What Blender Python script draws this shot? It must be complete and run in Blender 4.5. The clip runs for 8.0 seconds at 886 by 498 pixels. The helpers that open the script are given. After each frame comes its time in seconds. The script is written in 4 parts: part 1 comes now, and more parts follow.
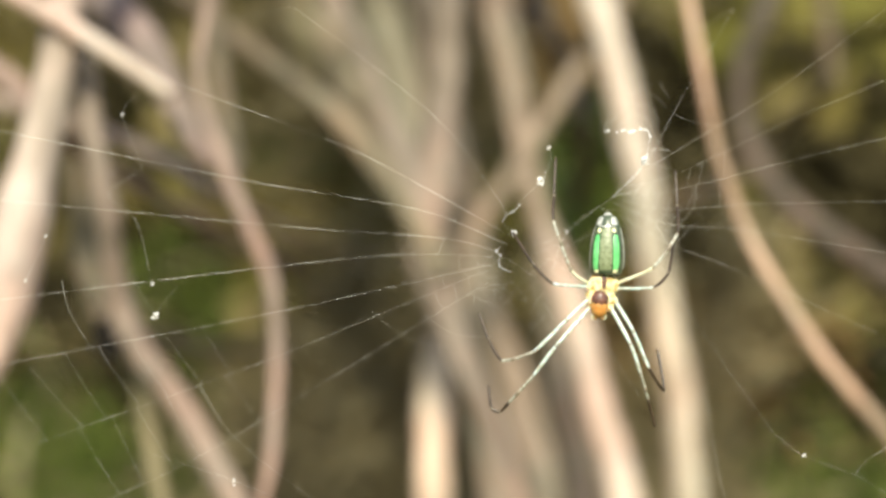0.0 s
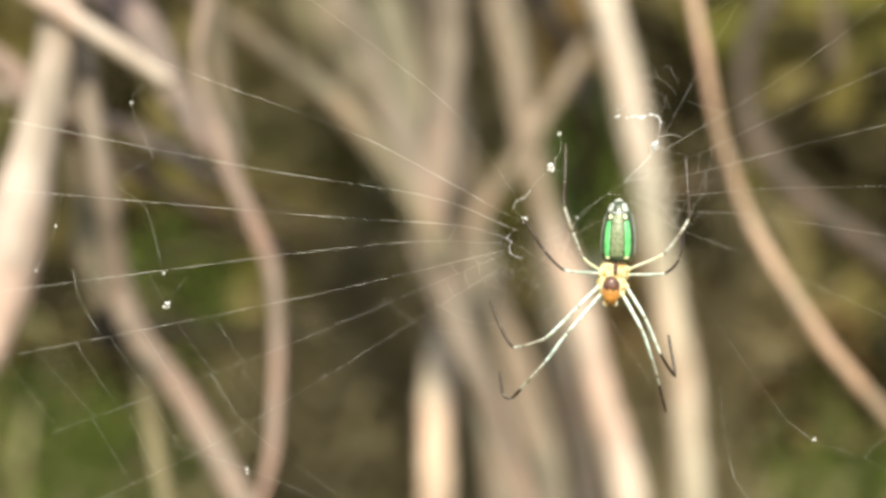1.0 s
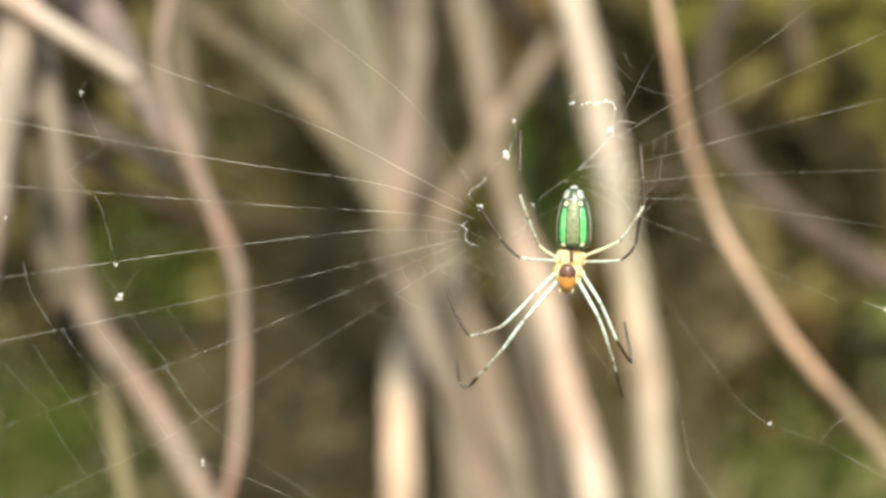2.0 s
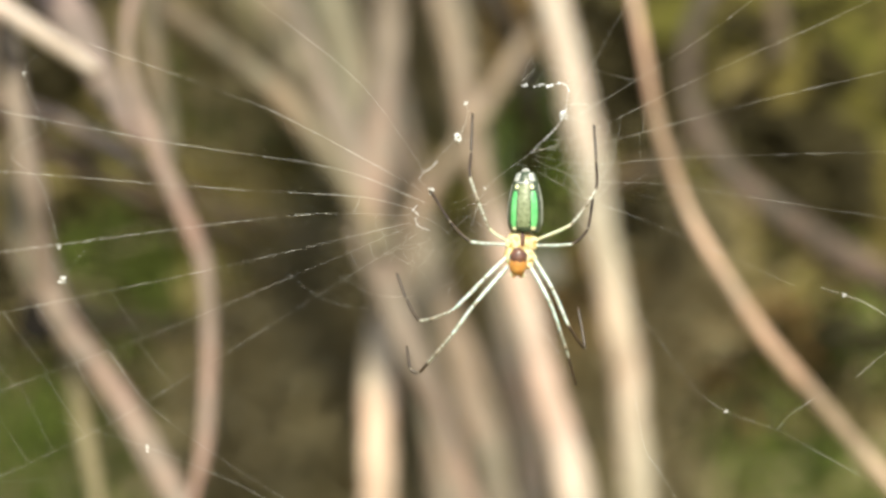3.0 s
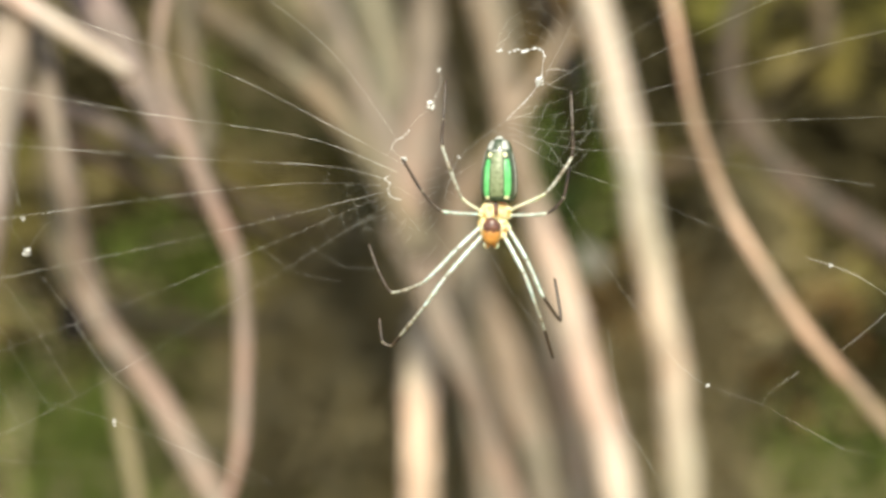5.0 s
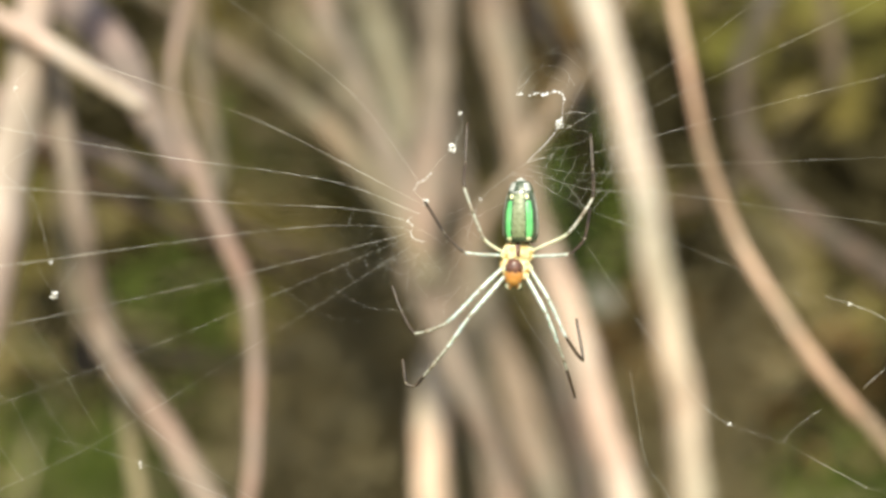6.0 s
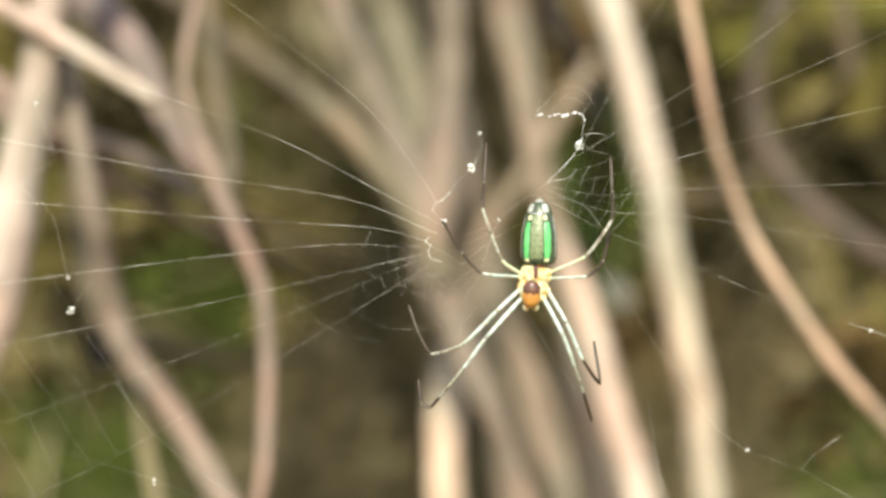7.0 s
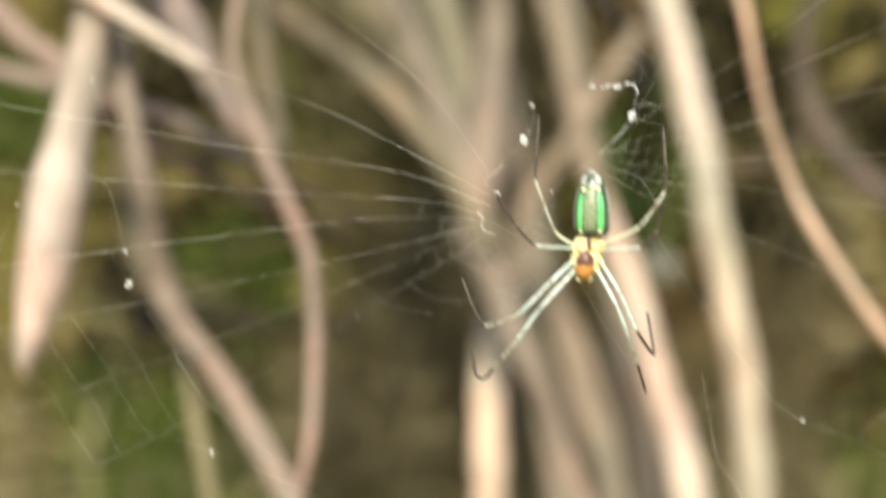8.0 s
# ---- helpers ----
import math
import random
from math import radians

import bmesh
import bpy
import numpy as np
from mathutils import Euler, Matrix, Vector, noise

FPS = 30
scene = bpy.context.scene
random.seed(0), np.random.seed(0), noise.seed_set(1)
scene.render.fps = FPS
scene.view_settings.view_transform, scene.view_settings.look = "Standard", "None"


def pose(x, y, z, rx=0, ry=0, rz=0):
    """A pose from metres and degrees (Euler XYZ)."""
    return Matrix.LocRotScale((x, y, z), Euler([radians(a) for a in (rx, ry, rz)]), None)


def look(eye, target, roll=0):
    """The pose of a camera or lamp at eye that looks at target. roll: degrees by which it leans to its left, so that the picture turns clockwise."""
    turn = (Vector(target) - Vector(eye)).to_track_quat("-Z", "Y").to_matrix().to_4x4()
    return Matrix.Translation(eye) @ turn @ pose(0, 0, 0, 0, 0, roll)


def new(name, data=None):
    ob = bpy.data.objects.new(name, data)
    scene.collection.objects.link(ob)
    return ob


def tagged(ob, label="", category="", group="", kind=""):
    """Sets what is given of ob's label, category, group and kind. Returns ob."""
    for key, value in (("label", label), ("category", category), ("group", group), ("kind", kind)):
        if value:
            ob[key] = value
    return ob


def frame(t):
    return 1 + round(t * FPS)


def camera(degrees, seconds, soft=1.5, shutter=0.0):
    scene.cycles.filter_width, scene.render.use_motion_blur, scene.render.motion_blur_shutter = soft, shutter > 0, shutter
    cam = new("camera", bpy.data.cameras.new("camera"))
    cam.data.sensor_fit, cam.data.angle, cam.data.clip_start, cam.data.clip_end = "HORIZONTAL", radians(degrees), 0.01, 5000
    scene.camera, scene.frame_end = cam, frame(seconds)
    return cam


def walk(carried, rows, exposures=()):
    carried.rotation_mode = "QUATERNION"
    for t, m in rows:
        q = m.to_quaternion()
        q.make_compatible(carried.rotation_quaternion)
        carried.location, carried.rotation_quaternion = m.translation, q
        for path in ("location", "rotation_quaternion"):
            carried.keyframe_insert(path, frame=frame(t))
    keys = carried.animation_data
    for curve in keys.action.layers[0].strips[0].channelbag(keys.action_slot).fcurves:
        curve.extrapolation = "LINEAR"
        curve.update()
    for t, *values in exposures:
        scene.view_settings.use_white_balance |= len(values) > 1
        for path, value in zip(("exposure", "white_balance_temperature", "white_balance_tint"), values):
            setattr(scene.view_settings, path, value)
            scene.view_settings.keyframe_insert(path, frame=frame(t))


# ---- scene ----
cam = camera(36, 8.0, soft=3.0, shutter=0.6)
cam.data.dof.use_dof = True
cam.data.dof.focus_distance = 0.1545
cam.data.dof.aperture_fstop = 9.6
walk(cam, [
    (0, look((-0.00141, -0.15858, 0.44385), (-0.00229, -0.00365, 0.44848), 0.40)),
    (0.1, look((-0.00134, -0.15836, 0.44386), (-0.00226, -0.00342, 0.44796), 0.35)),
    (0.2, look((-0.00127, -0.15812, 0.44386), (-0.00183, -0.00318, 0.44781), 0.30)),
    (0.3, look((-0.00120, -0.15790, 0.44387), (-0.00123, -0.00297, 0.44859), 0.24)),
    (0.4, look((-0.00113, -0.15770, 0.44388), (-0.00106, -0.00275, 0.44807), 0.21)),
    (0.467, look((-0.00108, -0.15759, 0.44388), (-0.00131, -0.00262, 0.44679), 0.19)),
    (0.5, look((-0.00106, -0.15755, 0.44388), (-0.00159, -0.00259, 0.44731), 0.19)),
    (0.533, look((-0.00103, -0.15752, 0.44389), (-0.00182, -0.00257, 0.44778), 0.19)),
    (0.6, look((-0.00098, -0.15746, 0.44391), (-0.00186, -0.00250, 0.44739), 0.20)),
    (0.7, look((-0.00089, -0.15738, 0.44395), (-0.00248, -0.00243, 0.44726), 0.21)),
    (0.8, look((-0.00081, -0.15732, 0.44399), (-0.00272, -0.00236, 0.44697), 0.22)),
    (0.9, look((-0.00075, -0.15725, 0.44404), (-0.00249, -0.00230, 0.44729), 0.24)),
    (1, look((-0.00072, -0.15717, 0.44406), (-0.00212, -0.00221, 0.44726), 0.26)),
    (1.1, look((-0.00074, -0.15708, 0.44407), (-0.00155, -0.00211, 0.44734), 0.28)),
    (1.2, look((-0.00077, -0.15697, 0.44408), (-0.00150, -0.00203, 0.44811), 0.31)),
    (1.3, look((-0.00082, -0.15686, 0.44408), (-0.00100, -0.00191, 0.44806), 0.33)),
    (1.4, look((-0.00088, -0.15673, 0.44409), (-0.00158, -0.00179, 0.44814), 0.35)),
    (1.5, look((-0.00096, -0.15658, 0.44410), (-0.00178, -0.00163, 0.44788), 0.36)),
    (1.6, look((-0.00109, -0.15640, 0.44431), (-0.00145, -0.00144, 0.44792), 0.36)),
    (1.7, look((-0.00130, -0.15618, 0.44478), (-0.00082, -0.00120, 0.44758), 0.34)),
    (1.8, look((-0.00153, -0.15592, 0.44534), (-0.00039, -0.00094, 0.44718), 0.33)),
    (1.9, look((-0.00172, -0.15565, 0.44580), (0.00012, -0.00068, 0.44787), 0.30)),
    (1.967, look((-0.00179, -0.15547, 0.44597), (0.00108, -0.00051, 0.44796), 0.29)),
    (2, look((-0.00180, -0.15538, 0.44599), (0.00125, -0.00042, 0.44801), 0.28)),
    (2.033, look((-0.00170, -0.15528, 0.44598), (0.00145, -0.00032, 0.44800), 0.27)),
    (2.1, look((-0.00108, -0.15504, 0.44593), (0.00245, -0.00009, 0.44796), 0.24)),
    (2.2, look((-0.00008, -0.15474, 0.44584), (0.00391, 0.00019, 0.44803), 0.20)),
    (3.3, look((0.00441, -0.15315, 0.44548), (0.00768, 0.00181, 0.44682), 0.14)),
    (3.4, look((0.00462, -0.15354, 0.44547), (0.00844, 0.00140, 0.44733), 0.07)),
    (3.5, look((0.00485, -0.15393, 0.44547), (0.00832, 0.00102, 0.44746), -0.00)),
    (3.6, look((0.00550, -0.15392, 0.44556), (0.00849, 0.00104, 0.44754), 0.03)),
    (3.7, look((0.00610, -0.15390, 0.44569), (0.00908, 0.00107, 0.44710), 0.06)),
    (3.8, look((0.00627, -0.15370, 0.44575), (0.01043, 0.00124, 0.44619), 0.06)),
    (3.9, look((0.00638, -0.15329, 0.44579), (0.01013, 0.00166, 0.44549), 0.05)),
    (3.967, look((0.00645, -0.15301, 0.44584), (0.00997, 0.00195, 0.44494), 0.05)),
    (4, look((0.00649, -0.15288, 0.44587), (0.00882, 0.00210, 0.44483), 0.05)),
    (4.033, look((0.00653, -0.15275, 0.44596), (0.00736, 0.00224, 0.44495), 0.03)),
    (4.1, look((0.00660, -0.15245, 0.44634), (0.00511, 0.00254, 0.44586), -0.08)),
    (4.2, look((0.00673, -0.15214, 0.44675), (0.00341, 0.00282, 0.44522), -0.22)),
    (5.3, look((0.00879, -0.15131, 0.44591), (0.00565, 0.00365, 0.44739), -0.44)),
    (5.4, look((0.00860, -0.15112, 0.44571), (0.00509, 0.00383, 0.44725), -0.51)),
    (5.5, look((0.00835, -0.15098, 0.44548), (0.00454, 0.00397, 0.44678), -0.57)),
    (5.6, look((0.00824, -0.15104, 0.44532), (0.00376, 0.00388, 0.44752), -0.55)),
    (5.7, look((0.00814, -0.15118, 0.44518), (0.00261, 0.00368, 0.44896), -0.51)),
    (5.8, look((0.00805, -0.15137, 0.44505), (0.00219, 0.00345, 0.44970), -0.46)),
    (5.9, look((0.00799, -0.15158, 0.44491), (0.00298, 0.00325, 0.45040), -0.41)),
    (6, look((0.00797, -0.15176, 0.44475), (0.00389, 0.00309, 0.45031), -0.40)),
    (6.1, look((0.00808, -0.15195, 0.44453), (0.00440, 0.00292, 0.44991), -0.40)),
    (6.2, look((0.00836, -0.15216, 0.44427), (0.00436, 0.00269, 0.44975), -0.42)),
    (6.3, look((0.00869, -0.15237, 0.44400), (0.00549, 0.00249, 0.44979), -0.43)),
    (6.4, look((0.00899, -0.15252, 0.44379), (0.00616, 0.00233, 0.45006), -0.44)),
    (6.467, look((0.00912, -0.15257, 0.44369), (0.00470, 0.00224, 0.44997), -0.45)),
    (6.5, look((0.00916, -0.15258, 0.44366), (0.00448, 0.00223, 0.44992), -0.45)),
    (6.533, look((0.00918, -0.15257, 0.44365), (0.00422, 0.00222, 0.44981), -0.45)),
    (6.6, look((0.00922, -0.15255, 0.44362), (0.00298, 0.00222, 0.44940), -0.45)),
    (6.7, look((0.00926, -0.15247, 0.44359), (0.00266, 0.00230, 0.44870), -0.44)),
    (6.8, look((0.00929, -0.15236, 0.44357), (0.00319, 0.00245, 0.44819), -0.42)),
    (6.9, look((0.00933, -0.15224, 0.44355), (0.00336, 0.00256, 0.44860), -0.41)),
    (7, look((0.00937, -0.15211, 0.44350), (0.00319, 0.00267, 0.44893), -0.41)),
    (7.1, look((0.00943, -0.15194, 0.44329), (0.00298, 0.00285, 0.44801), -0.41)),
    (7.2, look((0.00951, -0.15172, 0.44287), (0.00203, 0.00308, 0.44545), -0.42)),
    (7.3, look((0.00959, -0.15148, 0.44239), (0.00123, 0.00328, 0.44441), -0.43)),
    (7.4, look((0.00964, -0.15130, 0.44200), (0.00119, 0.00346, 0.44343), -0.44)),
    (7.467, look((0.00967, -0.15124, 0.44186), (0.00185, 0.00356, 0.44294), -0.44)),
    (7.5, look((0.00967, -0.15123, 0.44184), (0.00106, 0.00353, 0.44279), -0.44)),
    (7.533, look((0.00966, -0.15125, 0.44184), (0.00026, 0.00347, 0.44276), -0.44)),
    (7.6, look((0.00958, -0.15135, 0.44185), (0.00104, 0.00341, 0.44290), -0.43)),
    (7.7, look((0.00935, -0.15164, 0.44190), (-0.00041, 0.00304, 0.44356), -0.39)),
    (7.8, look((0.00904, -0.15204, 0.44196), (-0.00157, 0.00258, 0.44387), -0.34)),
    (7.9, look((0.00872, -0.15246, 0.44202), (-0.00263, 0.00210, 0.44462), -0.29)),
    (7.967, look((0.00852, -0.15272, 0.44206), (-0.00218, 0.00190, 0.44389), -0.26)),
    (8, look((0.00843, -0.15283, 0.44208), (-0.00247, 0.00176, 0.44453), -0.24)),
])

# ---- daylight ----
SUN_AZ, SUN_EL = radians(179), radians(36)   # behind the camera
world = bpy.data.worlds.new("sky")
scene.world = world
world.use_nodes = True
wn = world.node_tree.nodes
sky = wn.new("ShaderNodeTexSky")
sky.sky_type, sky.sun_disc = "NISHITA", False
sky.sun_elevation, sky.sun_rotation = SUN_EL, SUN_AZ
world.node_tree.links.new(sky.outputs[0], wn["Background"].inputs[0])
wn["Background"].inputs[1].default_value = 0.15
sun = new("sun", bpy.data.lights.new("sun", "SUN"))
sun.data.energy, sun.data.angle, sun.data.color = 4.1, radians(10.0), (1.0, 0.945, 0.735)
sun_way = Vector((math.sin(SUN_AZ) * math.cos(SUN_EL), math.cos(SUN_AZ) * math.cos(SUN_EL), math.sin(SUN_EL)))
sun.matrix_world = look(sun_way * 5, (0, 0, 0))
scene.view_settings.exposure = 0.58


# ---- materials ----
def node_material(name):
    m = bpy.data.materials.new(name)
    m.use_nodes = True
    return m, m.node_tree.nodes, m.node_tree.links, m.node_tree.nodes["Principled BSDF"]


def noise_node(n, l, scale, detail=4.0, rough=0.6, stretch=None):
    tex = n.new("ShaderNodeTexNoise")
    tex.inputs["Scale"].default_value = scale
    tex.inputs["Detail"].default_value = detail
    tex.inputs["Roughness"].default_value = rough
    co = n.new("ShaderNodeTexCoord")
    mp = n.new("ShaderNodeMapping")
    if stretch:
        mp.inputs["Scale"].default_value = stretch
    l.new(co.outputs["Object"], mp.inputs[0])
    l.new(mp.outputs[0], tex.inputs["Vector"])
    return tex


def ramp_node(n, l, source, stops):
    r = n.new("ShaderNodeValToRGB")
    els = r.color_ramp.elements
    while len(els) < len(stops):
        els.new(0.5)
    for e, (at, c) in zip(els, stops):
        e.position, e.color = at, (*c, 1)
    l.new(source, r.inputs[0])
    return r


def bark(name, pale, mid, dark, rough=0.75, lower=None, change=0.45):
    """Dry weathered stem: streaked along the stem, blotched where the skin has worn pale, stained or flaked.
    lower: the shades of the skin below a ragged change at that height, sun and shade painted in on three stems."""
    m, n, l, b = node_material(name)
    streak = noise_node(n, l, 260, 5, 0.65, (1, 1, 0.14))
    patch = noise_node(n, l, 95, 4, 0.6, (1, 1, 0.55))
    stain = noise_node(n, l, 34, 3, 0.55, (1, 1, 0.8))
    fleck = noise_node(n, l, 700, 2, 0.5, (1, 1, 0.5))

    def blend(kind, factor, a, c):
        mix = n.new("ShaderNodeMix")
        mix.data_type, mix.blend_type = "RGBA", kind
        if isinstance(factor, float):
            mix.inputs[0].default_value = factor
        else:
            l.new(factor, mix.inputs[0])
        l.new(a, mix.inputs[6])
        l.new(c, mix.inputs[7])
        return mix.outputs[2]

    def skin(pale, mid, dark):
        rosy = (min(1, pale[0] * 1.03), pale[1] * 0.92, pale[2] * 0.92)
        c1 = ramp_node(n, l, streak.outputs[0], [(0.28, dark), (0.48, mid), (0.72, pale)])
        c2 = ramp_node(n, l, patch.outputs[0], [(0.34, tuple(0.58 * v for v in mid)), (0.47, mid), (0.57, rosy), (0.68, pale)])
        return blend("MIX", 0.5, c1.outputs[0], c2.outputs[0])

    col = skin(pale, mid, dark)
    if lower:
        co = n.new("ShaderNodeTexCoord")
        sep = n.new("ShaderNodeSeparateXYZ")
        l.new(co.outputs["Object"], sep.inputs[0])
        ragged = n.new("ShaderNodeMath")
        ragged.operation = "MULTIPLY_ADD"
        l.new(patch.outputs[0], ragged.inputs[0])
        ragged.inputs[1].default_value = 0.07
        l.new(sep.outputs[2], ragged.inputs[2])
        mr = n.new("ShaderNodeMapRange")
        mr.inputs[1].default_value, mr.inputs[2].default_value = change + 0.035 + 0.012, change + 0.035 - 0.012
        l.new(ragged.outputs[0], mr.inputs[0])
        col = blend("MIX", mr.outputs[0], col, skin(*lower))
    tint = noise_node(n, l, 58, 3, 0.6, (1, 1, 0.45))
    c4 = ramp_node(n, l, tint.outputs[0], [(0.36, (0.90, 0.92, 0.88)), (0.48, (1.0, 1.0, 1.0)), (0.60, (1.10, 0.96, 0.93)), (0.70, (1.14, 1.08, 1.04))])
    col = blend("MULTIPLY", 1.0, col, c4.outputs[0])
    c3 = ramp_node(n, l, stain.outputs[0], [(0.36, (0.66, 0.64, 0.61)), (0.52, (1.0, 1.0, 1.0)), (0.66, (1.12, 1.11, 1.09))])
    col = blend("MULTIPLY", 1.0, col, c3.outputs[0])
    sr = ramp_node(n, l, fleck.outputs[0], [(0.62, (0, 0, 0)), (0.72, (0.5, 0.5, 0.5))])
    crumb = n.new("ShaderNodeRGB")
    crumb.outputs[0].default_value = (*dark, 1)
    l.new(blend("MIX", sr.outputs[0], col, crumb.outputs[0]), b.inputs["Base Color"])
    b.inputs["Roughness"].default_value = rough
    b.inputs["Specular IOR Level"].default_value = 0.25
    bump = n.new("ShaderNodeBump")
    bump.inputs["Strength"].default_value = 0.6
    bump.inputs["Distance"].default_value = 0.0008
    l.new(streak.outputs[0], bump.inputs["Height"])
    l.new(bump.outputs[0], b.inputs["Normal"])
    return m


def mottled(name, a, c, scale, rough=0.6, bump_m=0.0, sss=0.0, spec=0.5, coat=0.0, per_island=False, fleck=None):
    m, n, l, b = node_material(name)
    tex = noise_node(n, l, scale, 4, 0.6)
    r = ramp_node(n, l, tex.outputs[0], [(0.35, a), (0.65, c)] if fleck is None else [(0.33, fleck), (0.42, fleck), (0.48, a), (0.65, c)])
    col = r.outputs[0]
    if per_island:
        geo = n.new("ShaderNodeNewGeometry")
        hsv = n.new("ShaderNodeHueSaturation")
        mr = n.new("ShaderNodeMapRange")
        mr.inputs[3].default_value, mr.inputs[4].default_value = 0.7, 1.3
        l.new(geo.outputs["Random Per Island"], mr.inputs[0])
        l.new(mr.outputs[0], hsv.inputs["Value"])
        l.new(col, hsv.inputs["Color"])
        col = hsv.outputs[0]
    l.new(col, b.inputs["Base Color"])
    b.inputs["Roughness"].default_value = rough
    b.inputs["Specular IOR Level"].default_value = spec
    b.inputs["Coat Weight"].default_value = coat
    if sss:
        b.inputs["Subsurface Weight"].default_value = sss
        b.inputs["Subsurface Scale"].default_value = 0.0006
    if bump_m:
        bump = n.new("ShaderNodeBump")
        bump.inputs["Distance"].default_value = bump_m
        l.new(tex.outputs[0], bump.inputs["Height"])
        l.new(bump.outputs[0], b.inputs["Normal"])
    return m


# cream: paler sunlit top and greyer shaded lower stretch painted into the bark
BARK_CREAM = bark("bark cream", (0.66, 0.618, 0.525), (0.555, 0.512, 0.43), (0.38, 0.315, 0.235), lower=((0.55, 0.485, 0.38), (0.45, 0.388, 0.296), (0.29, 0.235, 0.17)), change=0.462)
BARK_PINK = bark("bark pinkish", (0.375, 0.286, 0.236), (0.285, 0.214, 0.174), (0.18, 0.128, 0.102))
BARK_DUN = bark("bark dun", (0.335, 0.272, 0.222), (0.252, 0.205, 0.166), (0.19, 0.147, 0.116))
# blush and honey: dim shaded top and bright sunlit foot painted into the bark
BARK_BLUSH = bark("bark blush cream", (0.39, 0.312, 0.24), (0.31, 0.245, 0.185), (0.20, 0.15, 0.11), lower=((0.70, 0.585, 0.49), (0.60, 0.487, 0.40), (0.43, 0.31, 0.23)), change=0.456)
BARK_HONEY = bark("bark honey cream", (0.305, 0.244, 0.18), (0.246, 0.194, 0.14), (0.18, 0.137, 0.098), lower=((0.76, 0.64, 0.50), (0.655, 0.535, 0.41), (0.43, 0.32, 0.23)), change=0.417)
BARK_TAN = bark("bark orange tan", (0.62, 0.475, 0.345), (0.485, 0.36, 0.255), (0.31, 0.205, 0.14))
BARK_GREY = bark("bark grey", (0.30, 0.248, 0.20), (0.228, 0.186, 0.148), (0.130, 0.106, 0.080))
BARK_SAGE = bark("bark sage", (0.245, 0.224, 0.160), (0.186, 0.169, 0.119), (0.12, 0.106, 0.072))
BARK_FAWN = bark("bark fawn", (0.285, 0.25, 0.195), (0.225, 0.195, 0.152), (0.14, 0.115, 0.08))
BARK_MAUVE = bark("bark mauve grey", (0.255, 0.205, 0.182), (0.185, 0.146, 0.130), (0.115, 0.088, 0.078))
BARK_DIM = bark("bark dull brown", (0.150, 0.120, 0.078), (0.110, 0.085, 0.054), (0.062, 0.046, 0.028))
BARK_DARK = bark("bark dark grey brown", (0.140, 0.115, 0.090), (0.102, 0.082, 0.063), (0.064, 0.050, 0.036))
BARK_UMBER = bark("bark umber", (0.225, 0.195, 0.135), (0.165, 0.142, 0.098), (0.10, 0.078, 0.052))
BARK_PALE = bark("bark bleached", (0.60, 0.495, 0.42), (0.49, 0.40, 0.335), (0.26, 0.20, 0.16), lower=((0.65, 0.54, 0.465), (0.53, 0.43, 0.365), (0.36, 0.27, 0.215)), change=0.478)
BARK_TORN = bark("bark torn", (0.76, 0.65, 0.565), (0.62, 0.51, 0.435), (0.33, 0.25, 0.20))
BARK_OLIVE = bark("bark olive straw", (0.30, 0.265, 0.158), (0.22, 0.19, 0.11), (0.13, 0.107, 0.06))
HEARTWOOD = mottled("exposed wood", (0.66, 0.52, 0.40), (0.50, 0.36, 0.27), 400, 0.8, 0.0003)

LITTER = mottled("dead leaf", (0.145, 0.116, 0.047), (0.212, 0.171, 0.072), 120, 0.7, spec=0.12, per_island=True)
RUST = mottled("rusty leaf", (0.150, 0.090, 0.032), (0.220, 0.140, 0.055), 120, 0.7, spec=0.12, per_island=True)
GAP_BLACK = mottled("dark gap", (0.008, 0.007, 0.006), (0.016, 0.013, 0.010), 200, 0.95, spec=0.1)
DEEP_BROWN = mottled("deep brown leaf", (0.030, 0.025, 0.011), (0.058, 0.048, 0.021), 140, 0.8, spec=0.1, per_island=True)
PALE_LEAF = mottled("pale dead leaf", (0.20, 0.19, 0.15), (0.30, 0.28, 0.23), 160, 0.8, spec=0.2)
STRAW = mottled("dry grass", (0.27, 0.225, 0.125), (0.41, 0.345, 0.20), 90, 0.65, spec=0.12, per_island=True)
MOSS = mottled("moss", (0.110, 0.150, 0.030), (0.190, 0.235, 0.055), 60, 0.7, spec=0.12, per_island=True)
GREEN_LEAF = mottled("green leaf", (0.075, 0.108, 0.022), (0.115, 0.155, 0.036), 80, 0.5, spec=0.3)
SILK = mottled("silk", (0.84, 0.82, 0.74), (0.93, 0.92, 0.84), 500, 0.28, spec=0.8)
SILK_BAND = mottled("silk band", (0.88, 0.88, 0.88), (0.95, 0.95, 0.95), 900, 0.35, spec=0.8)
DEBRIS = mottled("wrapped debris", (0.72, 0.70, 0.64), (0.92, 0.90, 0.86), 1500, 0.4)

SP_DARK = mottled("spider black", (0.030, 0.044, 0.022), (0.075, 0.100, 0.056), 1500, 0.32, coat=0.2)
SP_GREEN = mottled("spider green", (0.09, 0.47, 0.13), (0.19, 0.64, 0.22), 700, 0.35, coat=0.3)
SP_OLIVE = mottled("spider olive", (0.13, 0.16, 0.075), (0.27, 0.31, 0.17), 2400, 0.42)
SP_YELLOW = mottled("spider yellow", (0.80, 0.76, 0.40), (0.90, 0.86, 0.55), 1500, 0.4)
SP_SILVER = mottled("spider silver", (0.30, 0.31, 0.27), (0.58, 0.58, 0.53), 2200, 0.3, spec=0.8)
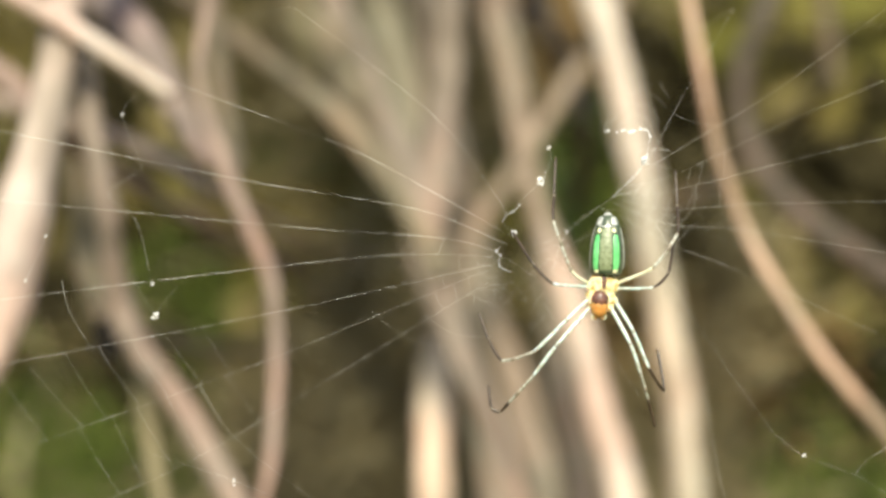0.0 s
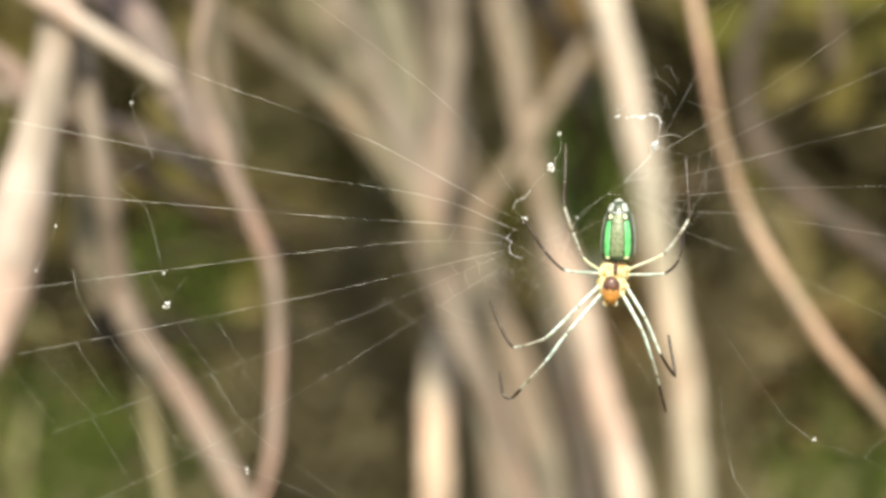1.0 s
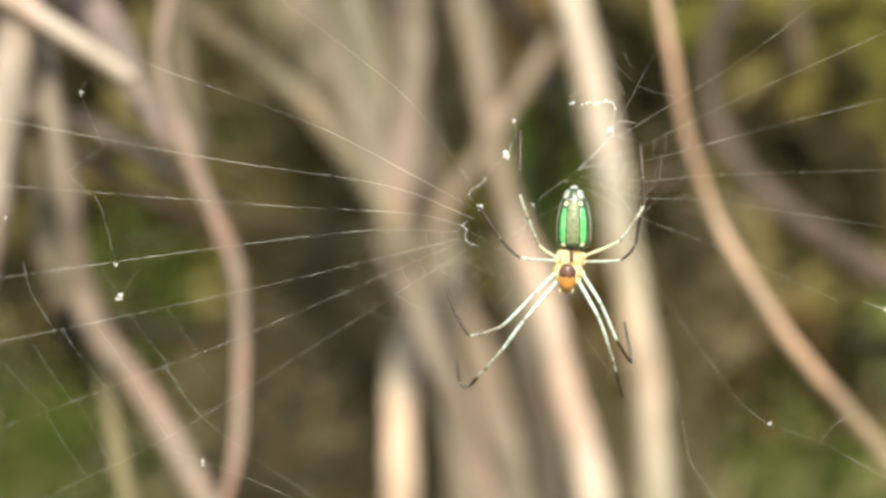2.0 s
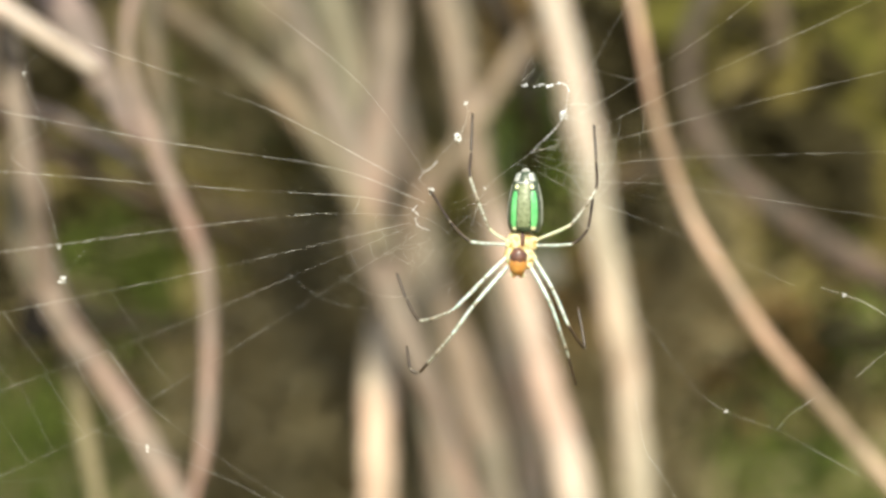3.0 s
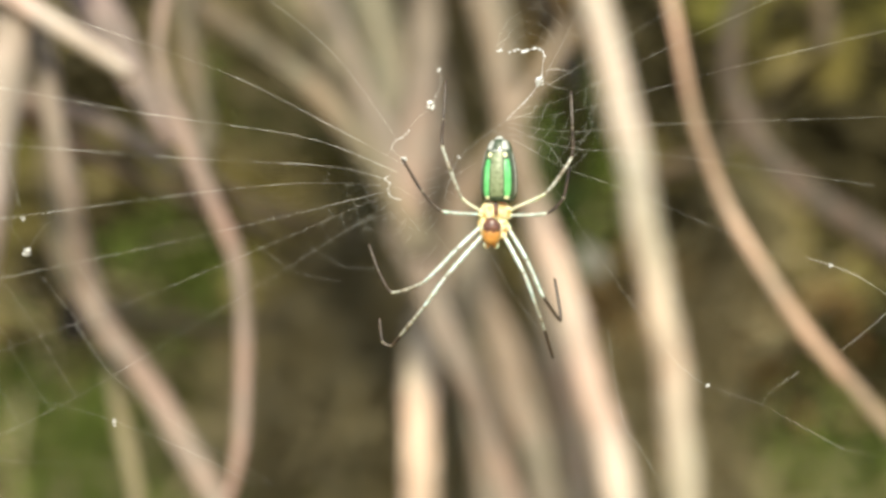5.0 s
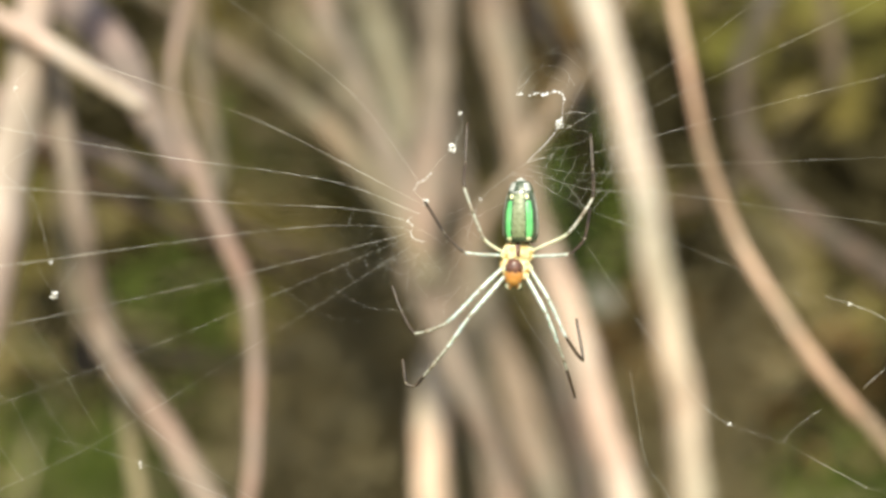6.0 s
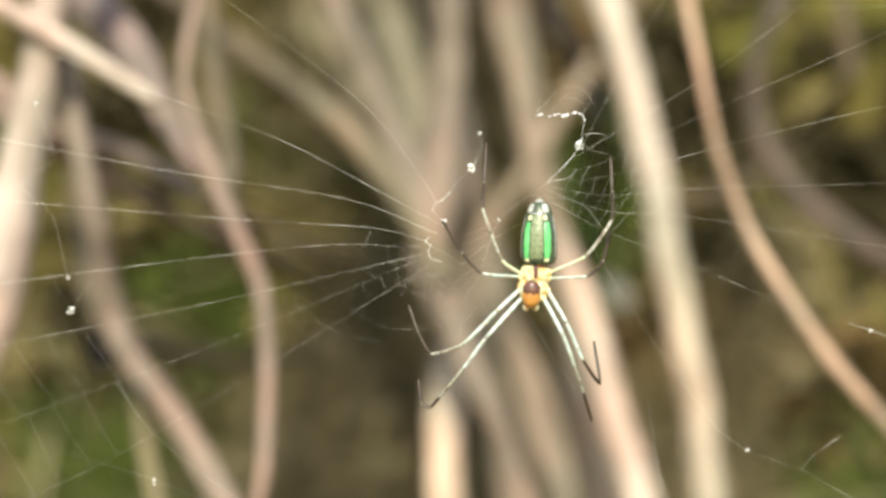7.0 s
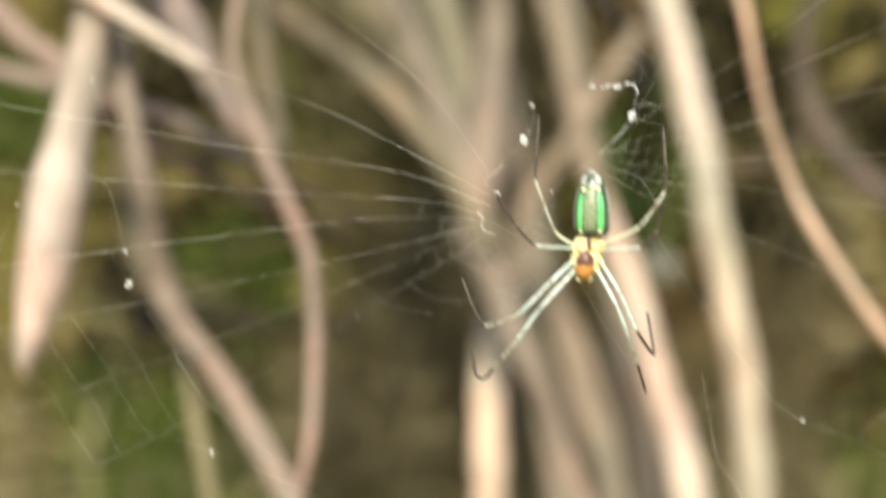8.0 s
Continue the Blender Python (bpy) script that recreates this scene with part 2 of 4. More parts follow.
SP_CREAM = mottled("spider cream", (0.82, 0.68, 0.36), (0.92, 0.82, 0.56), 1300, 0.35, sss=0.3, fleck=(0.66, 0.44, 0.16))
SP_ORANGE = mottled("spider orange", (0.42, 0.17, 0.035), (0.62, 0.31, 0.08), 1100, 0.3, sss=0.2)
SP_PURPLE = mottled("spider plum brown", (0.095, 0.042, 0.032), (0.17, 0.075, 0.045), 1800, 0.35)
SP_LEG = mottled("spider pale leg", (0.50, 0.60, 0.54), (0.72, 0.78, 0.71), 1700, 0.3, sss=0.25, spec=0.7, fleck=(0.44, 0.46, 0.38))
SP_LEG_SPECK = mottled("spider speckled leg", (0.34, 0.335, 0.265), (0.54, 0.54, 0.45), 2200, 0.3, spec=0.7, fleck=(0.24, 0.18, 0.12))
SP_SIDE = mottled("spider side", (0.20, 0.20, 0.16), (0.38, 0.38, 0.33), 2600, 0.35)
SP_LEG_YELLOW = mottled("spider straw leg", (0.58, 0.58, 0.38), (0.74, 0.72, 0.54), 1500, 0.3, sss=0.25)
SP_LEG_DARK = mottled("spider dark leg", (0.028, 0.018, 0.011), (0.075, 0.048, 0.028), 1800, 0.35)
SP_LEG_RING = mottled("spider leg ring", (0.22, 0.185, 0.135), (0.34, 0.29, 0.21), 1800, 0.35)


def soil_material():
    m, n, l, b = node_material("mossy soil")
    big = noise_node(n, l, 7, 4, 0.6)
    fine = noise_node(n, l, 85, 6, 0.7)
    c1 = ramp_node(n, l, fine.outputs[0], [(0.30, (0.060, 0.045, 0.0134)), (0.5, (0.130, 0.104, 0.0317)), (0.72, (0.206, 0.166, 0.0547))])
    c2 = ramp_node(n, l, fine.outputs[0], [(0.30, (0.047, 0.051, 0.0101)), (0.5, (0.107, 0.113, 0.0205)), (0.75, (0.177, 0.183, 0.0361))])
    k = ramp_node(n, l, big.outputs[0], [(0.44, (0, 0, 0)), (0.60, (1, 1, 1))])
    mix = n.new("ShaderNodeMix")
    mix.data_type = "RGBA"
    l.new(k.outputs[0], mix.inputs[0])
    l.new(c1.outputs[0], mix.inputs[6])
    l.new(c2.outputs[0], mix.inputs[7])
    l.new(mix.outputs[2], b.inputs["Base Color"])
    b.inputs["Roughness"].default_value = 0.95
    b.inputs["Specular IOR Level"].default_value = 0.08
    bump = n.new("ShaderNodeBump")
    bump.inputs["Distance"].default_value = 0.004
    l.new(fine.outputs[0], bump.inputs["Height"])
    l.new(bump.outputs[0], b.inputs["Normal"])
    return m


SOIL = soil_material()


# ---- shapes ----
def mesh_of(name, verts, faces, mat, smooth=True):
    me = bpy.data.meshes.new(name)
    me.from_pydata([tuple(v) for v in verts], [], faces)
    me.materials.append(mat)
    if smooth:
        me.polygons.foreach_set("use_smooth", [True] * len(me.polygons))
    me.update()
    return me


def part(name, me, parent=None, label=""):
    ob = new(name, me)
    if parent:
        ob.parent = parent
    return tagged(ob, label) if label else ob


def catmull(pts, n):
    """n + 1 rows along a smooth curve through the given rows of numbers."""
    p = np.array(pts, float)
    p = np.vstack([2 * p[0] - p[1], p, 2 * p[-1] - p[-2]])
    out = []
    spans = len(p) - 3
    for u in np.linspace(0, spans, n + 1):
        i = min(int(u), spans - 1)
        t = u - i
        a, b, c, d = p[i:i + 4]
        out.append(0.5 * (2 * b + (c - a) * t + (2 * a - 5 * b + 4 * c - d) * t * t + (3 * b - a - 3 * c + d) * t ** 3))
    return np.array(out)


def tube(pts, radii, seg, bumps=None, close=True):
    """Vertices and faces of a round bar along pts. bumps(s, angle) scales the radius at a place along and round it."""
    pts = np.asarray(pts, float)
    tang = np.gradient(pts, axis=0)
    tang /= np.linalg.norm(tang, axis=1)[:, None] + 1e-12
    side = np.cross(tang[0], (0.31, 0.87, 0.38))
    side /= np.linalg.norm(side)
    verts, faces = [], []
    along = np.r_[0, np.cumsum(np.linalg.norm(np.diff(pts, axis=0), axis=1))]
    for i, (p, t) in enumerate(zip(pts, tang)):
        side = side - t * (side @ t)
        side /= np.linalg.norm(side)
        other = np.cross(t, side)
        for k in range(seg):
            a = 2 * math.pi * k / seg
            r = radii[i] * (bumps(along[i], a) if bumps else 1.0)
            verts.append(p + r * (math.cos(a) * side + math.sin(a) * other))
    for i in range(len(pts) - 1):
        for k in range(seg):
            q = (k + 1) % seg
            faces.append((i * seg + k, i * seg + q, (i + 1) * seg + q, (i + 1) * seg + k))
    if close:
        faces.append(tuple(range(seg))[::-1])
        faces.append(tuple(range((len(pts) - 1) * seg, len(pts) * seg)))
    return verts, faces


def joined(pieces):
    verts, faces = [], []
    for v, f in pieces:
        base = len(verts)
        verts += list(v)
        faces += [tuple(i + base for i in face) for face in f]
    return verts, faces


def blob(centre, half, seed=0.0, rough=0.0, rings=8, seg=12, turn=None):
    """A rounded lump with half sizes along x, y, z."""
    verts, faces = [], []
    for i in range(rings + 1):
        ph = math.pi * i / rings
        for k in range(seg):
            th = 2 * math.pi * k / seg
            v = Vector((math.sin(ph) * math.cos(th), math.sin(ph) * math.sin(th), math.cos(ph)))
            s = 1 + rough * noise.noise(v * 2.3 + Vector((seed, seed * 1.7, 3.1)))
            w = Vector((v.x * half[0], v.y * half[1], v.z * half[2])) * s
            if turn:
                w = turn @ w
            verts.append(w + Vector(centre))
    for i in range(rings):
        for k in range(seg):
            q = (k + 1) % seg
            faces.append((i * seg + k, (i + 1) * seg + k, (i + 1) * seg + q, i * seg + q))
    return verts, faces


# ---- ground: flat in front, an earth bank behind, level again on top ----
def bank_y(z):
    return 0.385 + 0.20 * z + 0.10 * max(0.0, 0.25 - z) * -1.0


def bank_bump(x, z):
    p = Vector((x * 6, z * 6, 1.3))
    return 0.024 * noise.noise(p) + 0.009 * noise.noise(p * 3.1) + 0.004 * noise.noise(p * 8.7)


def build_ground():
    xs = np.r_[-400, -150, -50, -18, -7, -3, -1.6, -1.0, np.arange(-0.72, 0.76, 0.0095), 1.05, 1.6, 3, 7, 18, 50, 150, 400]
    rows = [(y, 0.0, 0.0) for y in (-400, -150, -50, -15, -5, -2, -1, -0.5, -0.2, 0.0, 0.1, 0.2, 0.28, 0.33)]
    rows += [(bank_y(z), z, 1.0) for z in np.arange(0.02, 1.36, 0.0095)]
    rows += [(bank_y(1.36) + d, 1.36 + 0.02 * min(d, 3), 0.0) for d in (0.05, 0.15, 0.4, 1, 2.5, 6, 15, 50, 150, 400)]
    verts, faces = [], []
    for y, z, k in rows:
        for x in xs:
            near = 1.0 if abs(x) < 0.8 else 0.4
            d = bank_bump(x, z + (0 if k else y)) * near
            verts.append((x, y - d * k, z + d * 0.5 * (1 - k) if abs(y) < 3 else z))
    w = len(xs)
    for i in range(len(rows) - 1):
        for j in range(w - 1):
            faces.append((i * w + j, i * w + j + 1, (i + 1) * w + j + 1, (i + 1) * w + j))
    ob = part("ground", mesh_of("ground", verts, faces, SOIL))
    tagged(ob, "brown mossy earth bank behind level bare ground", "ground", kind="structure")


build_ground()
rnd = random.Random(4)


def on_bank(x, z, lift=0.0):
    return Vector((x, bank_y(z) - bank_bump(x, z) - lift, z))


def blade(root, way, length, width, droop, pieces=3):
    """A narrow blade as a bent strip with a fold along it."""
    side = way.cross(Vector((rnd.uniform(-1, 1), rnd.uniform(-1, 1), rnd.uniform(-1, 1)))).normalized()
    up = side.cross(way).normalized()
    verts, faces = [], []
    for i in range(pieces + 1):
        t = i / pieces
        w = width * (0.5 if i == 0 else 1 - 0.92 * t * t) * 0.5
        c = root + way * (length * t) + Vector((0, 0, -droop * length * t * t))
        verts += [c - side * w, c + up * (w * 0.35), c + side * w]
    for i in range(pieces):
        for k in (0, 1):
            faces.append((3 * i + k, 3 * i + k + 1, 3 * i + 4 + k, 3 * i + 3 + k))
    return verts, faces


def thin_here(x, z):
    """Litter lies in drifts; two stretches of the bank are kept nearly bare for a darker tone."""
    bare = 0.95 if x > 0.10 and z > 0.45 else 0.78 if -0.16 < x < -0.03 and 0.405 < z < 0.50 else 0
    return rnd.random() < (bare if bare else 0.35 + 0.9 * noise.noise(Vector((x * 9, z * 9, 4.2))))


def build_cover():
    """Dead leaves, dry grass and moss that cover the bank."""
    litter, straw, moss, rust, deep_brown = [], [], [], [], []
    for _ in range(3400):
        x, z = rnd.uniform(-0.45, 0.5), rnd.uniform(0.1, 0.9)
        if thin_here(x, z):
            continue
        way = Vector((rnd.uniform(-1, 1), rnd.uniform(-0.45, 0.1), rnd.uniform(-1, 0.6))).normalized()
        litter.append(blade(on_bank(x, z, 0.004), way, rnd.uniform(0.015, 0.04), rnd.uniform(0.007, 0.018), rnd.uniform(0, 0.3)))
    for cx, cz, sx, sz, count in LITTER_SPOTS:     # thicker drifts of leaves
        for _ in range(count):
            x, z = rnd.gauss(cx, sx), rnd.gauss(cz, sz)
            way = Vector((rnd.uniform(-1, 1), rnd.uniform(-0.45, 0.1), rnd.uniform(-1, 0.6))).normalized()
            litter.append(blade(on_bank(x, z, 0.005), way, rnd.uniform(0.012, 0.035), rnd.uniform(0.006, 0.015), rnd.uniform(0, 0.3)))
    for _ in range(2600):
        x, z = rnd.uniform(-0.45, 0.5), rnd.uniform(0.1, 0.9)
        if thin_here(x, z):
            continue
        way = Vector((rnd.uniform(-0.7, 0.7), rnd.uniform(-0.7, -0.05), rnd.uniform(-0.9, 0.9))).normalized()
        straw.append(blade(on_bank(x, z), way, rnd.uniform(0.03, 0.09), rnd.uniform(0.0015, 0.0035), rnd.uniform(0.1, 0.6)))
    for _ in range(2400):      # thicker dry grass along the foot of the bank
        x, z = rnd.uniform(-0.4, 0.4), rnd.gauss(0.345, 0.032)
        if abs(x) > 0.085 and rnd.random() < 0.65:
            continue
        way = Vector((rnd.uniform(-0.8, 0.8), rnd.uniform(-0.6, -0.05), rnd.uniform(-0.5, 0.9))).normalized()
        straw.append(blade(on_bank(x, z), way, rnd.uniform(0.03, 0.07), rnd.uniform(0.002, 0.004), rnd.uniform(0.1, 0.6)))
    for cx, cz, sx, sz, count in STRAW_SPOTS:      # pale drifts of longer dry grass that lean out from the bank
        for _ in range(count):
            x, z = rnd.gauss(cx, sx), rnd.gauss(cz, sz)
            way = Vector((rnd.uniform(-0.5, 0.5), rnd.uniform(-0.9, -0.2), rnd.uniform(0.0, 0.9))).normalized()
            size = rnd.uniform(0.04, 0.09)
            root = on_bank(x - way.x * size * 0.6, z - way.z * size * 0.6)
            straw.append(blade(root, way, size, rnd.uniform(0.002, 0.0045), rnd.uniform(0.0, 0.4)))
    for cx, cz, sx, sz, count in MOSS_SPOTS:
        for _ in range(count):
            x, z = rnd.gauss(cx, sx), rnd.gauss(cz, sz)
            way = Vector((rnd.uniform(-0.8, 0.8), rnd.uniform(-1, -0.3), rnd.uniform(-0.4, 0.9))).normalized()
            moss.append(blade(on_bank(x, z), way, rnd.uniform(0.012, 0.032), rnd.uniform(0.0025, 0.006), rnd.uniform(0.0, 0.5)))
    for cx, cz, sx, sz, count in RUST_SPOTS:
        for _ in range(count):
            x, z = rnd.gauss(cx, sx), rnd.gauss(cz, sz)
            way = Vector((rnd.uniform(-1, 1), rnd.uniform(-0.4, 0.1), rnd.uniform(-1, 0.6))).normalized()
            rust.append(blade(on_bank(x, z, 0.006), way, rnd.uniform(0.018, 0.04), rnd.uniform(0.008, 0.018), rnd.uniform(0, 0.3)))
    # dark brown leaf blades, added to darken stretches of the bank
    for cx, cz, sx, sz, count in DEEP_BROWN_SPOTS:
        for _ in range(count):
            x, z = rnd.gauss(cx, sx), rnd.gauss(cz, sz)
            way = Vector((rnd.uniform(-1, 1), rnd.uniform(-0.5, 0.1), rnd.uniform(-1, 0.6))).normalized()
            deep_brown.append(blade(on_bank(x, z, 0.007), way, rnd.uniform(0.012, 0.032), rnd.uniform(0.007, 0.016), rnd.uniform(0, 0.3)))
    for name, pieces, mat, label in (("deep_brown_leaves", deep_brown, DEEP_BROWN, "dark brown leaf blades added to darken the bank"),
                                     ("rusty_leaves", rust, RUST, "reddish brown dead leaves on the bank"),
                                     ("leaf_litter", litter, LITTER, "brown dead leaves lying on the earth bank"),
                                     ("dry_grass", straw, STRAW, "thin straw-coloured dry grass on the bank"),
                                     ("moss", moss, MOSS, "bright green moss and small weeds on the bank")):
        v, f = joined(pieces)
        tagged(part(name, mesh_of(name, v, f, mat)), label, name.replace("_", " "), kind="stuff")


STRAW_SPOTS = [
    (-0.067, 0.385, 0.020, 0.015, 520),
    (-0.045, 0.428, 0.010, 0.013, 160),
    (0.001, 0.569, 0.005, 0.011, 300),
    (-0.034, 0.405, 0.008, 0.018, 300),
    (-0.035, 0.571, 0.009, 0.019, 420),
    (-0.071, 0.575, 0.007, 0.011, 150),
    (0.004, 0.397, 0.007, 0.015, 420),
    (0.019, 0.377, 0.006, 0.013, 350),
    (-0.055, 0.405, 0.024, 0.024, 260),
    (0.128, 0.455, 0.010, 0.020, 160),
    (-0.033, 0.552, 0.035, 0.019, 900),
    (0.037, 0.354, 0.028, 0.015, 1100),
    (0.022, 0.394, 0.010, 0.015, 250),
    (0.053, 0.399, 0.010, 0.015, 250),
    (0.097, 0.395, 0.013, 0.021, 260),
    (0.099, 0.354, 0.015, 0.013, 300),
]
LITTER_SPOTS = [
    (0.001, 0.574, 0.005, 0.008, 80),
    (-0.055, 0.438, 0.010, 0.016, 160),
    (-0.057, 0.370, 0.015, 0.010, 160),
    (-0.034, 0.385, 0.008, 0.018, 260),
    (-0.047, 0.423, 0.010, 0.013, 120),
    (0.115, 0.400, 0.050, 0.030, 100),
    (-0.060, 0.393, 0.015, 0.018, 260),
    (-0.034, 0.423, 0.008, 0.015, 130),
    (0.012, 0.438, 0.006, 0.016, 90),
]
# stretches of bank that added dark brown blades make darker
DEEP_BROWN_SPOTS = [
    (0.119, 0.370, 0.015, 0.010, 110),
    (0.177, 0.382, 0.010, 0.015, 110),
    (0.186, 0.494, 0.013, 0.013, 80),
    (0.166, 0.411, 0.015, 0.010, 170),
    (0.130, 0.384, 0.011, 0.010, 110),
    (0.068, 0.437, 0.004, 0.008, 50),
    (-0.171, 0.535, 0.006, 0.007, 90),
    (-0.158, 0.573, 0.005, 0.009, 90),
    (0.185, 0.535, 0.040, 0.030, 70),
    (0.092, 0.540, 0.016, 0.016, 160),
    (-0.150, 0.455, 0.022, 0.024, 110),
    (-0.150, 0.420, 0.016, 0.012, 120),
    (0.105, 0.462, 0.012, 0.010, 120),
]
RUST_SPOTS = [
    (0.066, 0.417, 0.004, 0.009, 240),
    (0.118, 0.417, 0.008, 0.008, 240),
    (0.042, 0.565, 0.008, 0.016, 120),
    (0.139, 0.405, 0.016, 0.009, 130),
    (0.102, 0.395, 0.010, 0.013, 90),
    (0.094, 0.416, 0.013, 0.009, 110),
    (0.125, 0.412, 0.013, 0.009, 80),
]
# centre x, centre z, spread x, spread z, blades
MOSS_SPOTS = [
    (-0.137, 0.448, 0.006, 0.007, 130),
    (-0.114, 0.434, 0.005, 0.005, 60),
    (-0.118, 0.422, 0.014, 0.018, 170),
    (-0.138, 0.361, 0.023, 0.011, 480),
    (-0.181, 0.390, 0.009, 0.009, 300),
    (0.150, 0.355, 0.020, 0.013, 1300),
    (-0.080, 0.532, 0.016, 0.011, 450),
    (-0.054, 0.538, 0.013, 0.016, 450),
    (-0.241, 0.522, 0.008, 0.013, 350),
    (0.207, 0.416, 0.016, 0.016, 120),
    (-0.115, 0.341, 0.023, 0.010, 400),
    (0.151, 0.395, 0.013, 0.008, 150),
    (0.057, 0.487, 0.009, 0.018, 500),
    (-0.162, 0.365, 0.018, 0.010, 350),
    (0.164, 0.357, 0.015, 0.010, 300),
    (0.178, 0.340, 0.015, 0.008, 200),
    (-0.038, 0.547, 0.024, 0.016, 500),
]
build_cover()


# ---- dry stems and hanging vines ----
def stem(rows, mat, top="", foot="", label="", name="dry_stem", category="stem", seed=1.0, node_every=0.055, swell=0.05, n=220, seg=18, parent=None):
    """A woody stem through rows of (x, y, z, radius) in millimetres, top first. top or foot: "bank" carries it on into the bank, "tucked" by the shortest way,
    "ground" down to the ground, "broken" ends it in a blunt break."""
    p = [tuple(v * 0.001 for v in r) for r in rows]
    if top == "bank":
        x, y, z, r = p[0]
        way = Vector((p[0][0] - p[1][0], 0, p[0][2] - p[1][2])).normalized()
        for step, k in ((0.03, 0.0), (0.03, 0.05), (0.03, 0.2), (0.04, 0.35), (0.05, 0.5)):   # goes on as it was, then turns back by and by
            way = way.lerp(Vector((way.x * 0.4, 1, 0.55)), k).normalized()
            x, y, z, r = x + way.x * step, y + way.y * step, z + way.z * step, r * 1.02
            p.insert(0, (x, y, z, r))
        if bank_y(z) + 0.03 > y:
            p.insert(0, (x, bank_y(z + 0.05) + 0.04, z + 0.05, r))
    if top == "tucked":
        x, y, z, r = p[0]
        p[:0] = [(x, bank_y(z + 0.035) + 0.05, z + 0.035, r), (x, y + 0.05, z + 0.018, r)]
    if foot == "ground":
        x, y, z, r = p[-1]
        way = Vector((p[-1][0] - p[-2][0], 0, p[-1][2] - p[-2][2])).normalized()
        for step, k in ((0.03, 0.35), (0.05, 0.6), (0.09, 0.8), (0.12, 0.9), (0.15, 1.0)):   # turns down by and by
            way = way.lerp(Vector((0.05, 0.03, -1)), k * 0.5).normalized()
            x, y, z, r = x + way.x * step, y + way.y * step, z + way.z * step, r * 1.03
            p.append((x, y, z, r))
        p.append((x, y, -0.03, r * 1.1))
    if foot == "bank":
        x, y, z, r = p[-1]
        dx, dz = (p[-1][0] - p[-2][0]), (p[-1][2] - p[-2][2])
        far = bank_y(z)
        p += [(x + dx * 1.6, y + (far - y) * 0.4, z + dz * 1.4, r), (x + dx * 2.4, far + 0.03, z + dz * 1.8, r)]
    c = catmull(p, n)
    rad = np.maximum(c[:, 3], 0.0004)
    if foot == "broken":
        rad[-3:] *= (0.96, 0.8, 0.45)
    along = np.r_[0, np.cumsum(np.linalg.norm(np.diff(c[:, :3], axis=0), axis=1))]
    for i, s in enumerate(along):      # slow wander of the thickness and a swelling at every node
        node = math.exp(-(((s + seed * 0.013) % node_every - node_every / 2) / 0.006) ** 2)
        rad[i] *= 1 + 0.14 * noise.noise(Vector((s * 34, seed, 0.3))) + 0.08 * noise.noise(Vector((s * 95, seed, 1.3))) + swell * node
    pos = c[:, :3].copy()
    for i, s in enumerate(along):
        w = Vector((s * 42, seed * 3.3, 7.7))
        pos[i] += np.array([noise.noise(w), noise.noise(w + Vector((9, 0, 0))), 0]) * 0.0011

    def bumps(s, a):
        return 1 + 0.045 * noise.noise(Vector((math.cos(a) * 1.6, math.sin(a) * 1.6, s * 60 + seed * 5))) + 0.035 * noise.noise(Vector((math.cos(a) * 5, math.sin(a) * 5, s * 25 + seed)))

    v, f = tube(pos, rad, seg, bumps)
    ob = part(name, mesh_of(name, v, f, mat), parent)
    if foot == "broken":      # splintered wood in the break
        end, way = Vector(pos[-2]), (Vector(pos[-1]) - Vector(pos[-6])).normalized()
        splinters = []
        for k in range(9):
            off = Vector((rnd.uniform(-1, 1), rnd.uniform(-1, 1), rnd.uniform(-1, 1))).cross(way) * (rad[-5] * 0.45)
            a = end + off - way * rad[-5]
            b = end + off * 0.9 + way * rad[-5] * rnd.uniform(0.5, 1.5)
            splinters.append(tube([a, (a + b) / 2, b], [rad[-5] * 0.36, rad[-5] * 0.3, rad[-5] * 0.08], 6))
        part("splintered_end", mesh_of("splintered_end", *joined(splinters), HEARTWOOD), ob, "splintered pale wood")
    if parent:
        return tagged(ob, label)
    return tagged(ob, label, category, "stems before the bank")


stem_t3 = stem([(-2.2, 200, 517.4, 4.9), (-3.1, 200, 498.2, 4.9), (-5.8, 200, 477.4, 5.5), (-7.6, 200, 456.6, 5.5), (-4.7, 200, 441.8, 4.5), (0.9, 200, 428.5, 3.5), (8.1, 200, 412.2, 2.9), (14.0, 200, 397.3, 2.7), (19.7, 200, 380.9, 2.7)],
     BARK_GREY, "bank", "ground", "thick forked grey-brown shrub stem in dappled shade", name="shrub_stem", seed=1.0)
stem_t1 = stem([(-80.4, 197, 526.9, 2.4), (-66.7, 197, 516.1, 2.6), (-54.6, 197, 506.9, 2.8), (-44.1, 197, 499.0, 2.9), (-31.4, 197, 488.9, 3.0), (-19.9, 197, 476.5, 3.7), (-10.6, 197, 463.7, 4.1), (-3.5, 197, 447.6, 4.2)],
     BARK_UMBER, "bank", "", "", name="branch", parent=stem_t3, seed=2.0)
stem_t2 = stem([(-30.0, 197, 516.4, 2.7), (-23.7, 197, 501.9, 2.8), (-18.3, 197, 488.8, 3.2), (-11.6, 197, 474.2, 3.7), (-6.2, 197, 458.1, 3.9)],
     BARK_GREY, "bank", "", "", name="branch", parent=stem_t3, seed=3.0)
stem_q5 = stem([(-40.5, 275, 529.9, 5.9), (-34.0, 275, 510.4, 5.9), (-24.9, 275, 492.7, 5.9), (-14.0, 275, 476.7, 5.5)],
     BARK_SAGE, "tucked", "", "sage-grey dry stem joining a shrub stem", seed=4.0)
